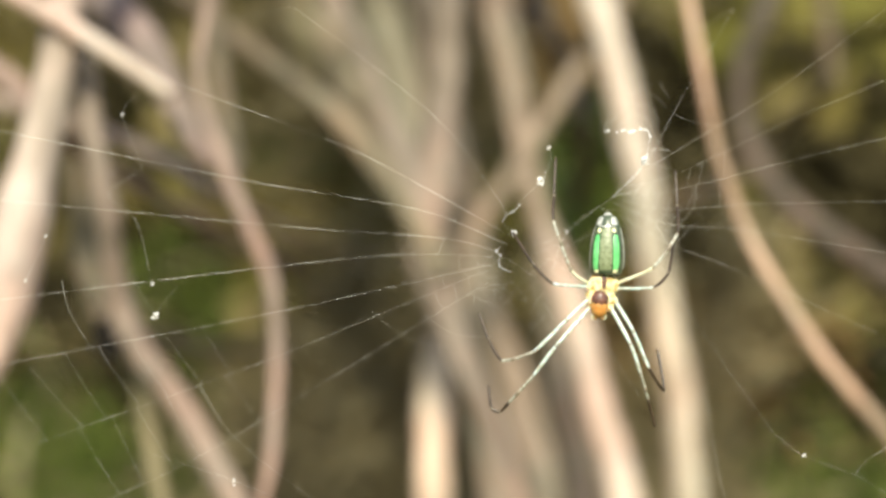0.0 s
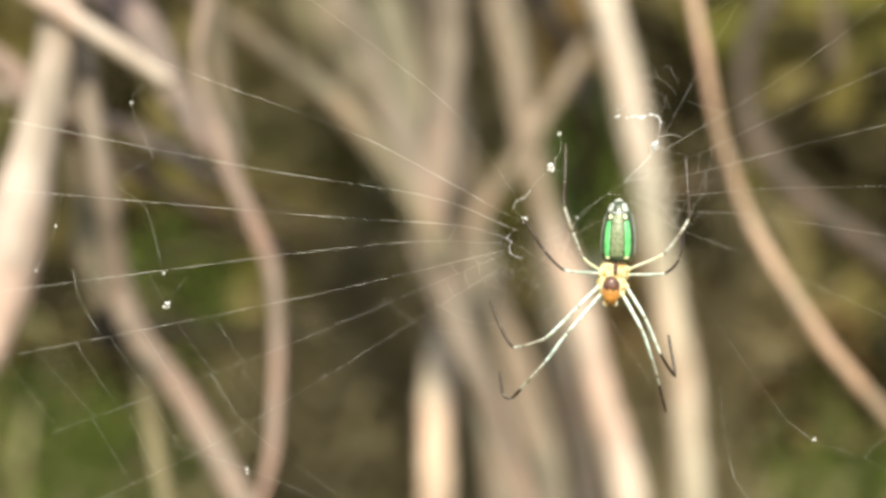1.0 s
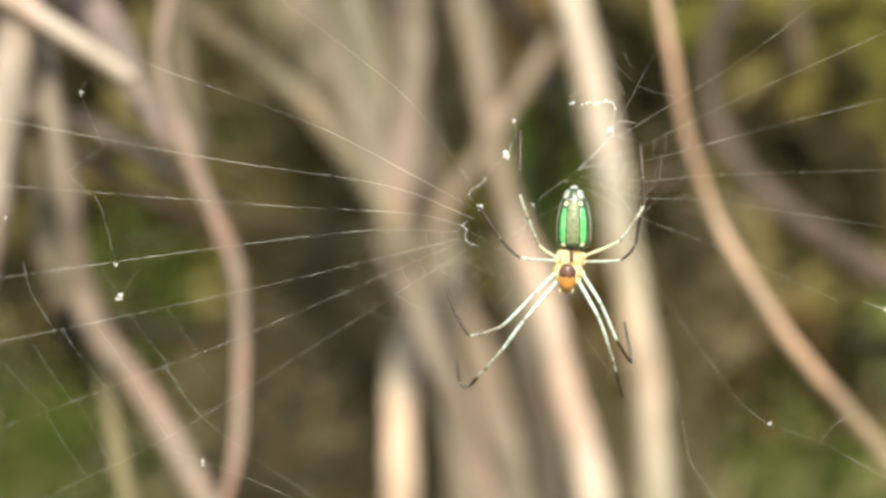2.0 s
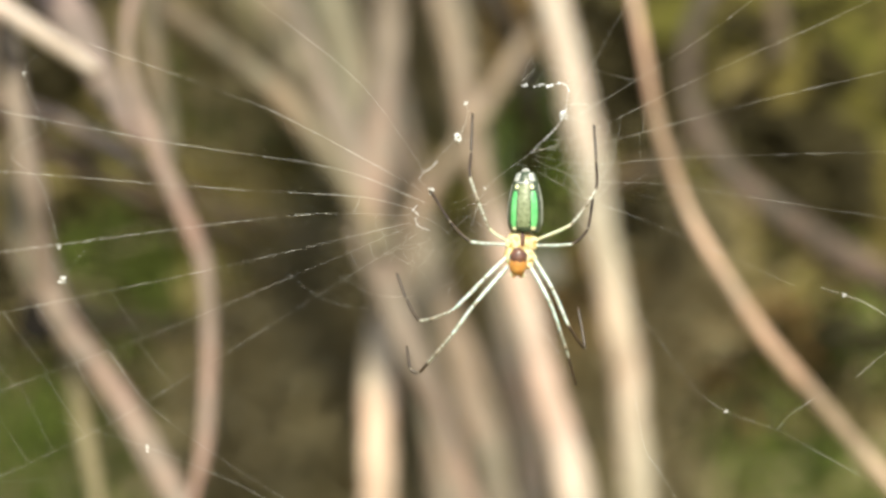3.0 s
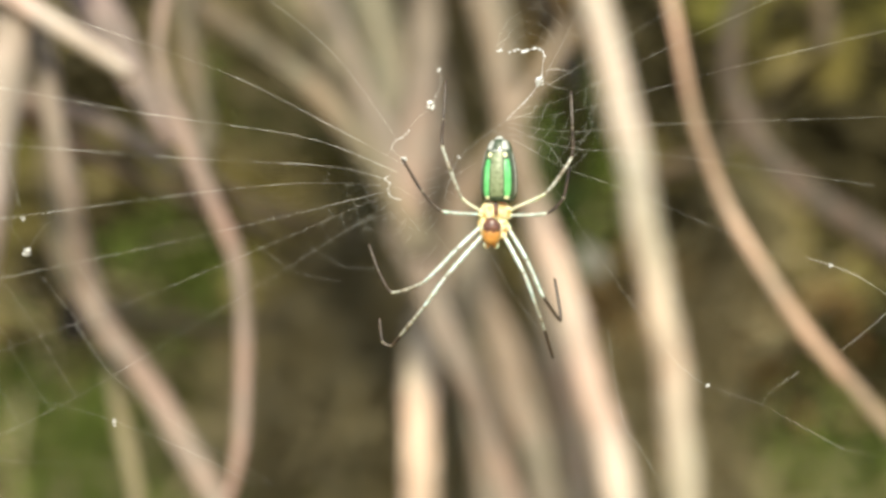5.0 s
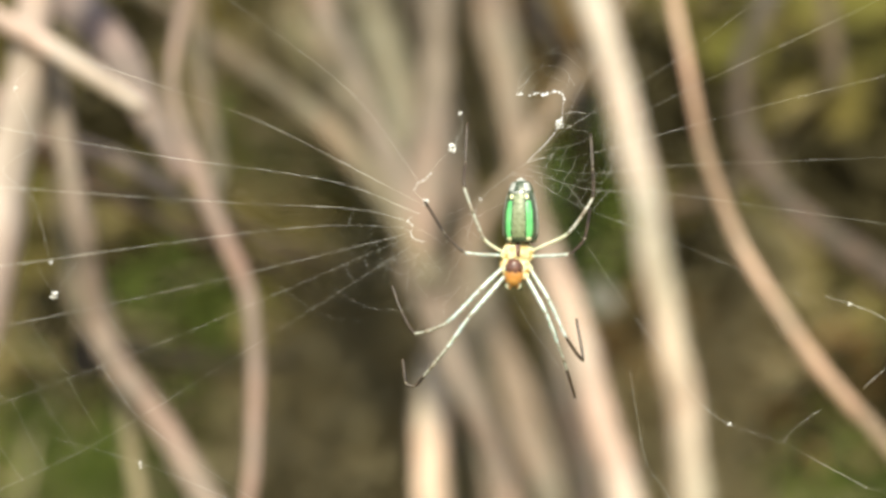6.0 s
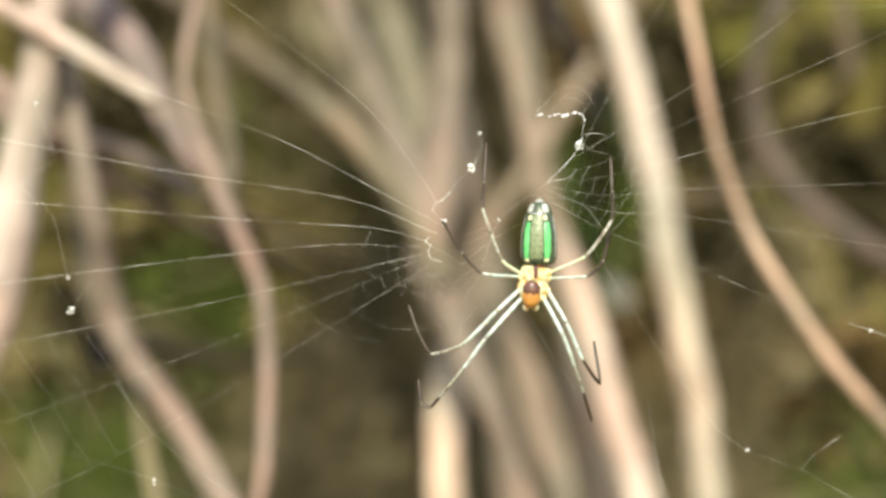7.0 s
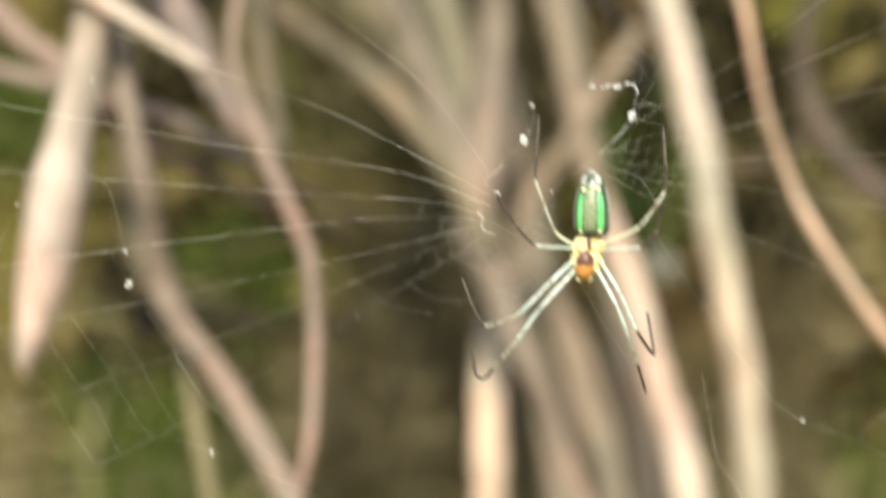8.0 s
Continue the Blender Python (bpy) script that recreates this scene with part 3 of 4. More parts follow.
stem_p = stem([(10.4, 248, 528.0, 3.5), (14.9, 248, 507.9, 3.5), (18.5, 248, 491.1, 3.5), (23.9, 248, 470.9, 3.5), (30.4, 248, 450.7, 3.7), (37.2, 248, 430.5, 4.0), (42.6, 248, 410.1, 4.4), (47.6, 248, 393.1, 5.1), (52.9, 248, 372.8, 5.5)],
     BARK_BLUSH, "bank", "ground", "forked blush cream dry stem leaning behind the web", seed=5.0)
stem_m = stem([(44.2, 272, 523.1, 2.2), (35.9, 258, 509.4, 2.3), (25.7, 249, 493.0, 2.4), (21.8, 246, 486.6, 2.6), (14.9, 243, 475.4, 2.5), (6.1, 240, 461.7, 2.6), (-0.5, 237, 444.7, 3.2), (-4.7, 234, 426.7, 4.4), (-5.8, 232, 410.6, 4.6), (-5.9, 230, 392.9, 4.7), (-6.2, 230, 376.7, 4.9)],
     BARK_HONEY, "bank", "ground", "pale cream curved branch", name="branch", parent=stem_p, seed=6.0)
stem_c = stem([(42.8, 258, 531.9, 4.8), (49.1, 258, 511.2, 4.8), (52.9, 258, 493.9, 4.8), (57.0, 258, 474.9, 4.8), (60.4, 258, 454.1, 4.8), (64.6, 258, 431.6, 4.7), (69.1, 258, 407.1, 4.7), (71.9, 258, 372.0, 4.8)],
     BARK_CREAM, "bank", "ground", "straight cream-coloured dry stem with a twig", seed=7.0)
stem_tw = stem([(62.7, 258, 470.2, 2.6), (73.4, 272, 473.6, 2.7), (85.7, 286, 477.3, 2.6), (100.6, 300, 487.8, 2.0)],
     BARK_DIM, "", "bank", "dull brown twig", name="twig", parent=stem_c, seed=8.0)
stem_r = stem([(48.7, 128, 505.4, 1.2), (50.7, 128, 491.3, 1.2), (53.7, 128, 477.0, 1.3), (58.0, 128, 464.0, 1.3), (62.4, 128, 453.3, 1.3), (68.1, 128, 442.8, 1.3), (72.5, 128, 435.9, 1.4), (76.3, 128, 430.9, 1.4), (81.1, 128, 424.7, 1.4), (86.0, 128, 418.8, 1.4), (94.7, 128, 408.5, 1.4), (103.7, 128, 398.1, 1.4)],
     BARK_TAN, "bank", "ground", "slender orange-tan vine curving outward", name="vine", category="vine", seed=9.0)
stem_r2 = stem([(90.9, 245, 526.0, 3.0), (84.6, 245, 510.1, 3.0), (84.9, 245, 491.9, 3.1), (92.8, 245, 476.7, 3.5), (104.6, 245, 465.0, 3.8), (121.4, 245, 452.9, 4.0), (142.9, 245, 438.9, 4.0)],
     BARK_DARK, "bank", "bank", "dull greyish vine hanging far behind the web", name="vine", category="vine", seed=10.0)
stem_q1 = stem([(29.0, 300, 537.2, 3.5), (36.8, 300, 523.0, 3.6), (40.7, 300, 512.6, 3.9), (42.9, 300, 495.5, 3.5)],
     BARK_DARK, "tucked", "bank", "dull brown twig behind the stems", name="twig", category="twig", seed=11.0)
stem_a = stem([(-77.8, 107, 496.4, 3.5), (-79.3, 107, 485.4, 3.7), (-81.3, 107, 474.4, 4.1), (-83.7, 107, 462.4, 4.6), (-85.6, 107, 450.3, 5.2), (-87.3, 107, 440.4, 4.8), (-89.3, 107, 431.6, 3.4), (-91.6, 107, 423.9, 1.8)],
     BARK_PALE, "bank", "broken", "thick bleached hanging stem with a broken end", swell=0.12, seed=13.0)
stem_v = stem([(-51.3, 118, 504.0, 1.3), (-52.6, 118, 495.5, 1.3), (-53.1, 118, 487.5, 1.3), (-51.6, 118, 479.8, 1.5), (-49.1, 118, 472.1, 1.7), (-45.8, 118, 464.1, 1.7), (-41.5, 118, 455.6, 1.6), (-37.6, 118, 446.8, 1.6), (-36.2, 118, 437.5, 1.5), (-36.1, 118, 429.6, 1.5), (-37.0, 118, 419.0, 1.4), (-37.7, 118, 409.0, 1.4), (-39.0, 118, 402.5, 1.2), (-40.4, 118, 397.0, 0.9)],
     BARK_PINK, "bank", "broken", "pinkish hanging vine with a wavy bend and torn fork", name="vine", category="vine", seed=14.0)
stem_f = stem([(-84.9, 100, 499.7, 2.0), (-73.2, 104, 492.6, 1.9), (-64.5, 109, 486.9, 1.7), (-57.5, 113, 482.2, 1.4)],
     BARK_TORN, "bank", "broken", "bleached torn branch", name="torn_branch", parent=stem_v, seed=15.0)
stem_f2 = stem([(-92.7, 152, 522.6, 5.6), (-85.7, 148, 515.3, 5.5), (-78.9, 144, 507.8, 5.3), (-72.4, 138, 500.8, 5.1), (-66.4, 132, 493.6, 4.4), (-60.5, 126, 485.4, 3.6), (-55.6, 122, 477.8, 3.0), (-50.2, 120, 468.9, 2.0)],
     BARK_MAUVE, "bank", "", "mauve-grey fork", name="fork", parent=stem_v, seed=16.0)
stem_v2 = stem([(-60.2, 175, 512.2, 2.4), (-58.1, 175, 493.0, 2.5), (-55.3, 175, 478.0, 2.5), (-54.0, 175, 464.2, 2.2)],
     BARK_UMBER, "bank", "bank", "greyish brown vine behind a pinkish one", name="vine", category="vine", seed=17.0)
stem_l = stem([(-79.2, 116, 497.1, 2.2), (-75.8, 116, 486.9, 2.2), (-73.3, 116, 471.6, 2.2), (-72.2, 120, 459.9, 2.5), (-72.1, 126, 451.0, 2.5), (-71.3, 132, 441.5, 2.8), (-70.1, 134, 435.7, 2.9), (-67.5, 136, 429.5, 3.0), (-63.4, 136, 424.1, 3.0), (-59.5, 136, 418.4, 3.0), (-55.8, 136, 412.1, 3.0), (-51.9, 136, 405.5, 3.0), (-46.4, 136, 396.6, 2.9)],
     BARK_DUN, "bank", "ground", "grey-brown stem curving down, with an olive shoot", seed=18.0)
stem_l2 = stem([(-74.3, 146, 435.2, 1.3), (-72.1, 146, 427.8, 1.7), (-70.0, 146, 419.8, 1.9), (-68.5, 146, 411.7, 1.9), (-67.0, 146, 403.0, 1.9), (-64.9, 146, 391.9, 1.9)],
     BARK_OLIVE, "", "ground", "olive straw-coloured side shoot", name="side_shoot", parent=stem_l, seed=19.0)
stem_hh = stem([(-115.3, 152, 488.3, 2.0), (-103.0, 152, 485.2, 2.0), (-90.4, 152, 481.9, 2.0), (-74.2, 152, 476.5, 2.2), (-61.6, 152, 469.8, 1.9), (-53.8, 152, 464.6, 1.3)],
     BARK_DUN, "bank", "bank", "grey-brown slanting twig among hanging stems", name="twig", category="twig", seed=20.0)
stem_b8 = stem([(-119.5, 155, 505.8, 3.5), (-110.2, 155, 496.5, 3.1), (-100.9, 155, 489.3, 2.9), (-91.7, 155, 478.2, 2.4)],
     BARK_PINK, "bank", "bank", "pinkish brown slanting branch leaving the bank", seed=21.0)
stem_q6 = stem([(-95.3, 185, 464.0, 2.6), (-93.5, 185, 448.5, 2.9), (-89.9, 185, 441.5, 2.9), (-84.3, 185, 433.7, 2.6)],
     BARK_UMBER, "bank", "bank", "mauve-grey twig behind the stems", name="twig", category="twig", seed=22.0)
stem_q9 = stem([(114.4, 265, 534.2, 2.4), (116.0, 265, 521.9, 2.6), (116.5, 265, 513.1, 2.4), (114.8, 265, 506.1, 2.1)],
     BARK_DIM, "bank", "bank", "dull tan dry stem close to the bank", seed=23.0)
stem_q8 = stem([(-28.0, 265, 548.5, 7.3), (-23.2, 265, 527.3, 7.6), (-16.9, 265, 506.2, 7.6), (-10.1, 265, 479.9, 6.6)],
     BARK_SAGE, "tucked", "bank", "sage-grey dry stem close to the shrub", seed=24.0)
stem_q7 = stem([(16.0, 290, 419.5, 3.5), (20.0, 290, 400.8, 3.8), (27.7, 290, 384.1, 4.2), (33.5, 290, 363.6, 4.7)],
     BARK_FAWN, "bank", "ground", "fawn dry stem rising from the ground", seed=25.0)
stem_q4 = stem([(12.2, 290, 433.8, 3.4), (23.6, 290, 411.6, 3.4), (29.6, 290, 389.2, 3.7), (32.6, 290, 363.0, 3.9)],
     BARK_FAWN, "bank", "ground", "fawn dry stem rising from the ground", seed=26.0)
# q10 to q12 are added fill for the pale blur between the stems
stem_q10 = stem([(-52.1, 295, 535.1, 6.0), (-43.6, 295, 518.4, 6.6), (-33.1, 295, 501.8, 6.6), (-22.7, 295, 485.1, 6.0)],
     BARK_OLIVE, "tucked", "bank", "olive straw-coloured stem added as fill near the bank", seed=27.0)
stem_q11 = stem([(6.7, 290, 418.7, 3.1), (9.5, 290, 400.0, 4.2), (13.4, 290, 381.4, 5.0), (15.9, 290, 362.7, 5.2)],
     BARK_FAWN, "bank", "ground", "fawn dry stem rising from the ground", seed=28.0)
stem_q12 = stem([(32.5, 295, 433.2, 3.5), (36.0, 295, 410.6, 4.7), (40.6, 295, 391.7, 4.8), (44.2, 295, 361.4, 5.0)],
     BARK_FAWN, "bank", "ground", "fawn dry stem rising from the ground", seed=29.0)


# ---- leaves ----
def leaf_mesh(name, length, width, seed, mat):
    """An oval leaf with a pointed tip, a folded midrib, a slight curl and thickness."""
    r = random.Random(seed)
    n, curl, fold = 8, r.uniform(0.1, 0.35), r.uniform(0.15, 0.35)
    top = []
    for i in range(n + 1):
        t = i / n
        w = width * 0.5 * math.sin(math.pi * min(1.0, t ** 0.8)) ** 0.85 + 0.0002
        for s in (-1, -0.5, 0, 0.5, 1):
            top.append((w * s, length * t, -curl * length * t * t + fold * abs(s) * w + 0.0006 * math.sin(9 * t + seed + s)))
    verts = top + [(x, y, z - 0.0003) for x, y, z in top]
    k, faces = len(top), []
    for i in range(n):
        for j in range(4):
            a = 5 * i + j
            faces.append((a, a + 1, a + 6, a + 5))
            faces.append((k + a, k + a + 5, k + a + 6, k + a + 1))
        for j in (0, 4):
            a = 5 * i + j
            faces.append((a, a + 5, k + a + 5, k + a))
    return mesh_of(name, verts, faces, mat)


def leafy_sprig(name, line, leaves, size, mat, label, category, spread=1.0, seed=3, slim=0.55, first=0.12):
    """A thin twig through line with leaves set round it."""
    r = random.Random(seed)
    c = catmull([tuple(v * 0.001 for v in p) for p in line], 30)
    twig = part(name, mesh_of(name, *tube(c[:, :3], c[:, 3], 8), BARK_OLIVE))
    tagged(twig, label, category)
    shapes = [leaf_mesh("leaf", size * k, size * k * slim, seed + i, mat) for i, k in enumerate((0.8, 1.0, 1.2))]
    for i in range(leaves):
        at = c[int((first + (1 - first) * (i + 0.5) / leaves) * 30)][:3]
        lf = part("leaf", shapes[i % 3], twig)
        way = Vector((r.uniform(-1, 1) * spread, r.uniform(-0.7, 0.7), r.uniform(-0.6, 0.6))).normalized()
        lf.matrix_basis = Matrix.Translation(at) @ way.to_track_quat("Y", "Z").to_matrix().to_4x4() @ pose(0, 0, 0, 0, r.uniform(-40, 40), 0)
    return twig


# green weed close to the bank
leafy_sprig("weed", [(52, 560, 380, 1.6), (50, 470, 420, 1.4), (48, 380, 455, 1.2), (47, 350, 490, 1.0), (46, 345, 520, 0.7)], 30, 0.021, GREEN_LEAF,
            "small dark green leafy weed against the bank", "weed", 0.55, 11, first=0.5)

def place_leaf_or_gap(x, y, z, size, mat, label, turn, seed):
    """One curled leaf shape among the stems: a dead leaf, or the stand-in for a dark gap."""
    ob = part("leaf_or_gap", leaf_mesh("leaf_or_gap", size, size * 0.7, seed, mat))
    ob.matrix_basis = pose(x * 0.001, y * 0.001, z * 0.001, *turn)
    tagged(ob, label, "leaf", "dead leaves among the stems")


# the first is a blackish shape added for the dark gap beside the stem
place_leaf_or_gap(-75.2, 133, 428.4, 0.0115, GAP_BLACK, "blackish leaf shape standing in for a dark gap", (80, 8, -5), 41)
place_leaf_or_gap(56, 345, 438, 0.016, PALE_LEAF, "pale grey dead leaf against the weed", (80, -30, 20), 43)


# ---- orb web ----
ZW = 0.450


def web_y(x):
    return 2.0 + 0.18 * min(x, 0.0)


def thread(name, pts, parent, radius=0.030, n=None, mat=None, sag=0.0, label=""):
    """A silk line through (x, z) in millimetres on the web, or (x, y, z)."""
    rows = [(q[0], web_y(q[0]), q[1]) if len(q) == 2 else q for q in pts]
    c = catmull(rows, n or max(6, 22 * len(rows)))
    u = np.linspace(0, 1, len(c))
    c[:, 2] -= sag * 4 * u * (1 - u)
    c = c * 0.001 + (0, 0, ZW)
    ph = rnd.uniform(0, 50)     # thickness varies along the line to mimic broken glints
    r = [radius * 0.00082 * (0.76 + 0.9 * noise.noise(Vector((p[0] * 160, p[2] * 160, ph))) + 0.7 * noise.noise(Vector((p[0] * 700, p[2] * 700, ph)))) for p in c]
    v, f = tube(c, np.maximum(r, 0.000004), 5, close=False)
    return part(name, mesh_of(name, v, f, mat or SILK), parent, label)


LEFT_RADIALS = [
    [(-23.4, 30.6), (-14.0, 24.0), (-5.4, 17.0), (1.1, 8.3)],
    [(-40.4, 22.9), (-33.2, 20.2), (-24.9, 17.4), (-20.4, 15.8), (-13.5, 13.0), (2.1, 4.8)],
    [(-55.0, 15.2), (-28.0, 10.4), (-8.7, 7.6), (1.7, 3.8)],
    [(-55.0, 7.5), (-21.8, 5.2), (-6.1, 4.4), (0.4, 3.0)],
    [(-55.0, -3.6), (-24.3, 0.8), (-9.9, 2.4), (-0.2, 2.3)],
    [(-55.9, -11.0), (-34.5, -6.6), (-17.4, -2.8), (0.1, 1.5)],
    [(-50.0, -19.2), (-28.7, -11.2), (-17.2, -6.4), (0.4, 1.2)],
    [(-45.7, -27.0), (-35.3, -22.1), (-25.7, -16.5), (0.8, 0.2)],
]
RIGHT_RADIALS = [
    [(44.6, -5.9), (29.1, 0.9), (20.4, 4.2), (14.6, 7.4)],
    [(55.0, 2.0), (37.4, 4.7), (28.1, 6.0), (20.6, 6.4), (14.0, 8.8)],
    [(60.0, 9.8), (32.1, 9.0), (21.0, 8.2), (14.2, 9.2)],
    [(60.0, 20.2), (39.4, 15.3), (21.0, 10.4), (14.6, 9.9)],
    [(58.0, 29.6), (49.4, 25.4), (33.4, 18.2), (20.6, 12.0), (15.4, 10.8)],
    [(46.0, 32.3), (32.7, 22.2), (17.0, 12.4)],
    [(28.0, 32.0), (22.1, 21.7), (18.0, 13.8)],
]
web = new("orb_web")
tagged(web, "fine white orb web stretched between dry stems", "spider web")
thread("radial_thread", LEFT_RADIALS[0], web, 0.0100)
for line in LEFT_RADIALS[1:5]:
    thread("radial_thread", line, web, 0.0165)
for line in RIGHT_RADIALS:
    thread("radial_thread", line, web, 0.0086)
thread("radial_thread", LEFT_RADIALS[5], web, 0.0120)
for line in LEFT_RADIALS[6:]:
    thread("radial_thread", line, web, 0.0078)


def along_line(line, f):
    """The place at the share f of a radial's length from its inner end."""
    p = np.array(line[::-1], float)
    d = np.r_[0, np.cumsum(np.linalg.norm(np.diff(p, axis=0), axis=1))]
    s = f * d[-1]
    return float(np.interp(s, d, p[:, 0])), float(np.interp(s, d, p[:, 1]))


def spirals(lines, shares, radius, jitter, keep=1.0, sag=0.25):
    for f in shares:
        for a, b in zip(lines, lines[1:]):
            if rnd.random() > keep:
                continue
            p, q = along_line(a, f + rnd.uniform(-jitter, jitter)), along_line(b, f + rnd.uniform(-jitter, jitter))
            thread("spiral_thread", [p, q], web, radius, 4, sag=sag * rnd.uniform(0.2, 1.0))


spirals(LEFT_RADIALS[3:], np.linspace(0.03, 0.15, 4), 0.006, 0.012, 0.4, 0.6)
spirals(LEFT_RADIALS[5:], np.linspace(0.60, 0.98, 7), 0.0056, 0.010, 0.85, 0.3)
spirals(RIGHT_RADIALS[:5], np.linspace(0.04, 0.20, 6), 0.0070, 0.005, 0.95, 0.12)
spirals(RIGHT_RADIALS, np.linspace(0.19, 0.30, 4), 0.005, 0.008, 0.3)
spirals(LEFT_RADIALS[4:], np.linspace(0.22, 0.42, 3), 0.007, 0.02, 0.1, 0.8)

# border lines and loose lines: places in millimetres and thickness
LOW_LINES = (
    ([(19.4, 1.8), (26.5, -9.0), (33.0, -17.9)], 0.010),
    ([(33.0, -17.9), (36.3, -20.2), (42.2, -22.3), (44.6, -23.6), (51.5, -27.4)], 0.021),
    ([(57.5, -10.9), (55.5, -12.7), (51.2, -16.3)], 0.034),
    ([(47.2, -5.9), (52.5, -7.8), (57.5, -10.9), (62.8, -13.1)], 0.032),
    ([(42.2, -22.3), (43.4, -20.8), (46.5, -18.6)], 0.018),
    ([(-38.3, -1.5), (-40.0, 5.1), (-41.6, 6.6)], 0.016),
    ([(-41.0, 6.5), (-43.2, 8.6), (-39.6, 11.4)], 0.013),
)
LEFT_LINES = (
    ([(-39.6, 11.4), (-41.9, 17.4), (-40.6, 19.6)], 0.010),
    ([(-51.8, -1.3), (-49.8, 3.6), (-49.2, 7.0)], 0.011),
    ([(-37.7, -4.6), (-36.2, -2.5), (-35.6, -1.9)], 0.012),
    ([(-38.1, -4.6), (-39.4, -2.6), (-39.8, -1.6)], 0.012),
    ([(-48.0, -1.2), (-47.2, -4.4), (-44.6, -9.0)], 0.018),
    ([(-33.0, -13.0), (-29.0, -18.6), (-21.0, -25.0), (-12.0, -31.0)], 0.010),
    ([(-38.0, -20.5), (-29.0, -23.5), (-20.0, -27.5), (-14.0, -31.0)], 0.012),
)
HUB_LINES = (
    ([(12.8, 17.4), (13.6, 19.8), (15.6, 21.6), (18.0, 21.8), (20.2, 20.0)], 0.012),
    ([(13.4, 17.6), (14.4, 19.4), (16.2, 20.5), (18.2, 20.0), (19.4, 18.2)], 0.010),
    ([(14.4, 17.5), (15.4, 18.8), (16.8, 19.2), (18.1, 18.5)], 0.009),
    ([(12.9, 17.8), (14.2, 18.9)], 0.022),
    ([(18.2, 15.0), (19.4, 15.2), (20.6, 15.0)], 0.030),
    ([(18.0, 14.0), (19.2, 13.2), (20.9, 12.9)], 0.016),
    ([(17.9, 17.4), (18.6, 18.3), (18.9, 19.8)], 0.014),
    ([(2.4, 5.1), (1.2, 6.6), (3.4, 8.6)], 0.016),
    ([(5.6, 11.2), (6.6, 13.6), (6.4, 15.4)], 0.014),
    ([(5.2, 11.9), (5.9, 11.0), (6.9, 10.8)], 0.034),
    ([(5.0, 11.0), (5.8, 11.5), (6.0, 12.6)], 0.030),
    ([(5.6, 11.2), (4.0, 9.8), (1.8, 7.4), (1.1, 8.3)], 0.016),
    ([(8.0, 4.2), (10.0, 6.6), (13.9, 9.5)], 0.008),
    ([(7.0, 1.0), (8.6, 5.4), (12.4, 8.4)], 0.014),
)
SIDE_LINES = (
    ([(4.2, 0.2), (8.6, 3.6), (12.0, 5.4)], 0.014),
    ([(13.9, 9.5), (17.0, 10.4)], 0.020),
    ([(12.2, 8.2), (17.8, 7.2), (20.4, 4.2)], 0.020),
    ([(12.2, -5.6), (14.4, -9.5), (17.2, -13.6)], 0.014),
    ([(-8.0, -4.6), (-4.0, -6.8), (0.6, -7.0)], 0.009),
    ([(-14.0, -4.2), (-9.4, -7.4), (-4.6, -8.4)], 0.008),
    ([(25.2, -14.0), (25.9, -18.9), (27.0, -24.5), (28.7, -27.1), (31.0, -31.0)], 0.014),
)
for line, r in LOW_LINES + LEFT_LINES + HUB_LINES + SIDE_LINES:
    thread("loose_thread", line, web, r * 0.62)
# lines that tie the web to the stems round it: the end on the web and the end on a stem
anchors = []
for near, far in (
    ((-23.4, -2.2, 30.6), (-51.9, 116.5, 50)),
    ((-55, -7.9, 7.5), (-83, 105.5, 16)),
    ((-45.7, -6.2, -27), (-51.1, 134.5, -45)),
    ((58, 2, 29.6), (48.8, 126.5, 55)),
    ((62.8, 2, -13.1), (76.2, 126.5, -19)),
    ((51.5, 2, -27.4), (95.1, 126.5, -42)),
    ((28, 2, 32), (48.9, 256.5, 62)),
):
    mid = tuple((p + q) / 2 + d for p, q, d in zip(near, far, (0, 0, -1.5)))
    line = thread("anchor_thread", [near, mid, far], web, 0.012, 14)
    anchors.append((line, Vector(near) * 0.001 + Vector((0, 0, ZW)), Vector(far) * 0.001 + Vector((0, 0, ZW))))

# the zigzag band of thick silk and its tufts
ZIG = [(12.8, 17.5), (13.4, 17.75), (14.2, 17.35), (15.2, 17.65), (16.2, 17.55), (17.0, 17.75), (17.9, 17.5), (18.2, 16.8), (18.0, 15.6), (17.9, 14.6), (17.6, 13.6), (16.6, 12.2), (15.4, 11.0), (13.9, 9.5)]


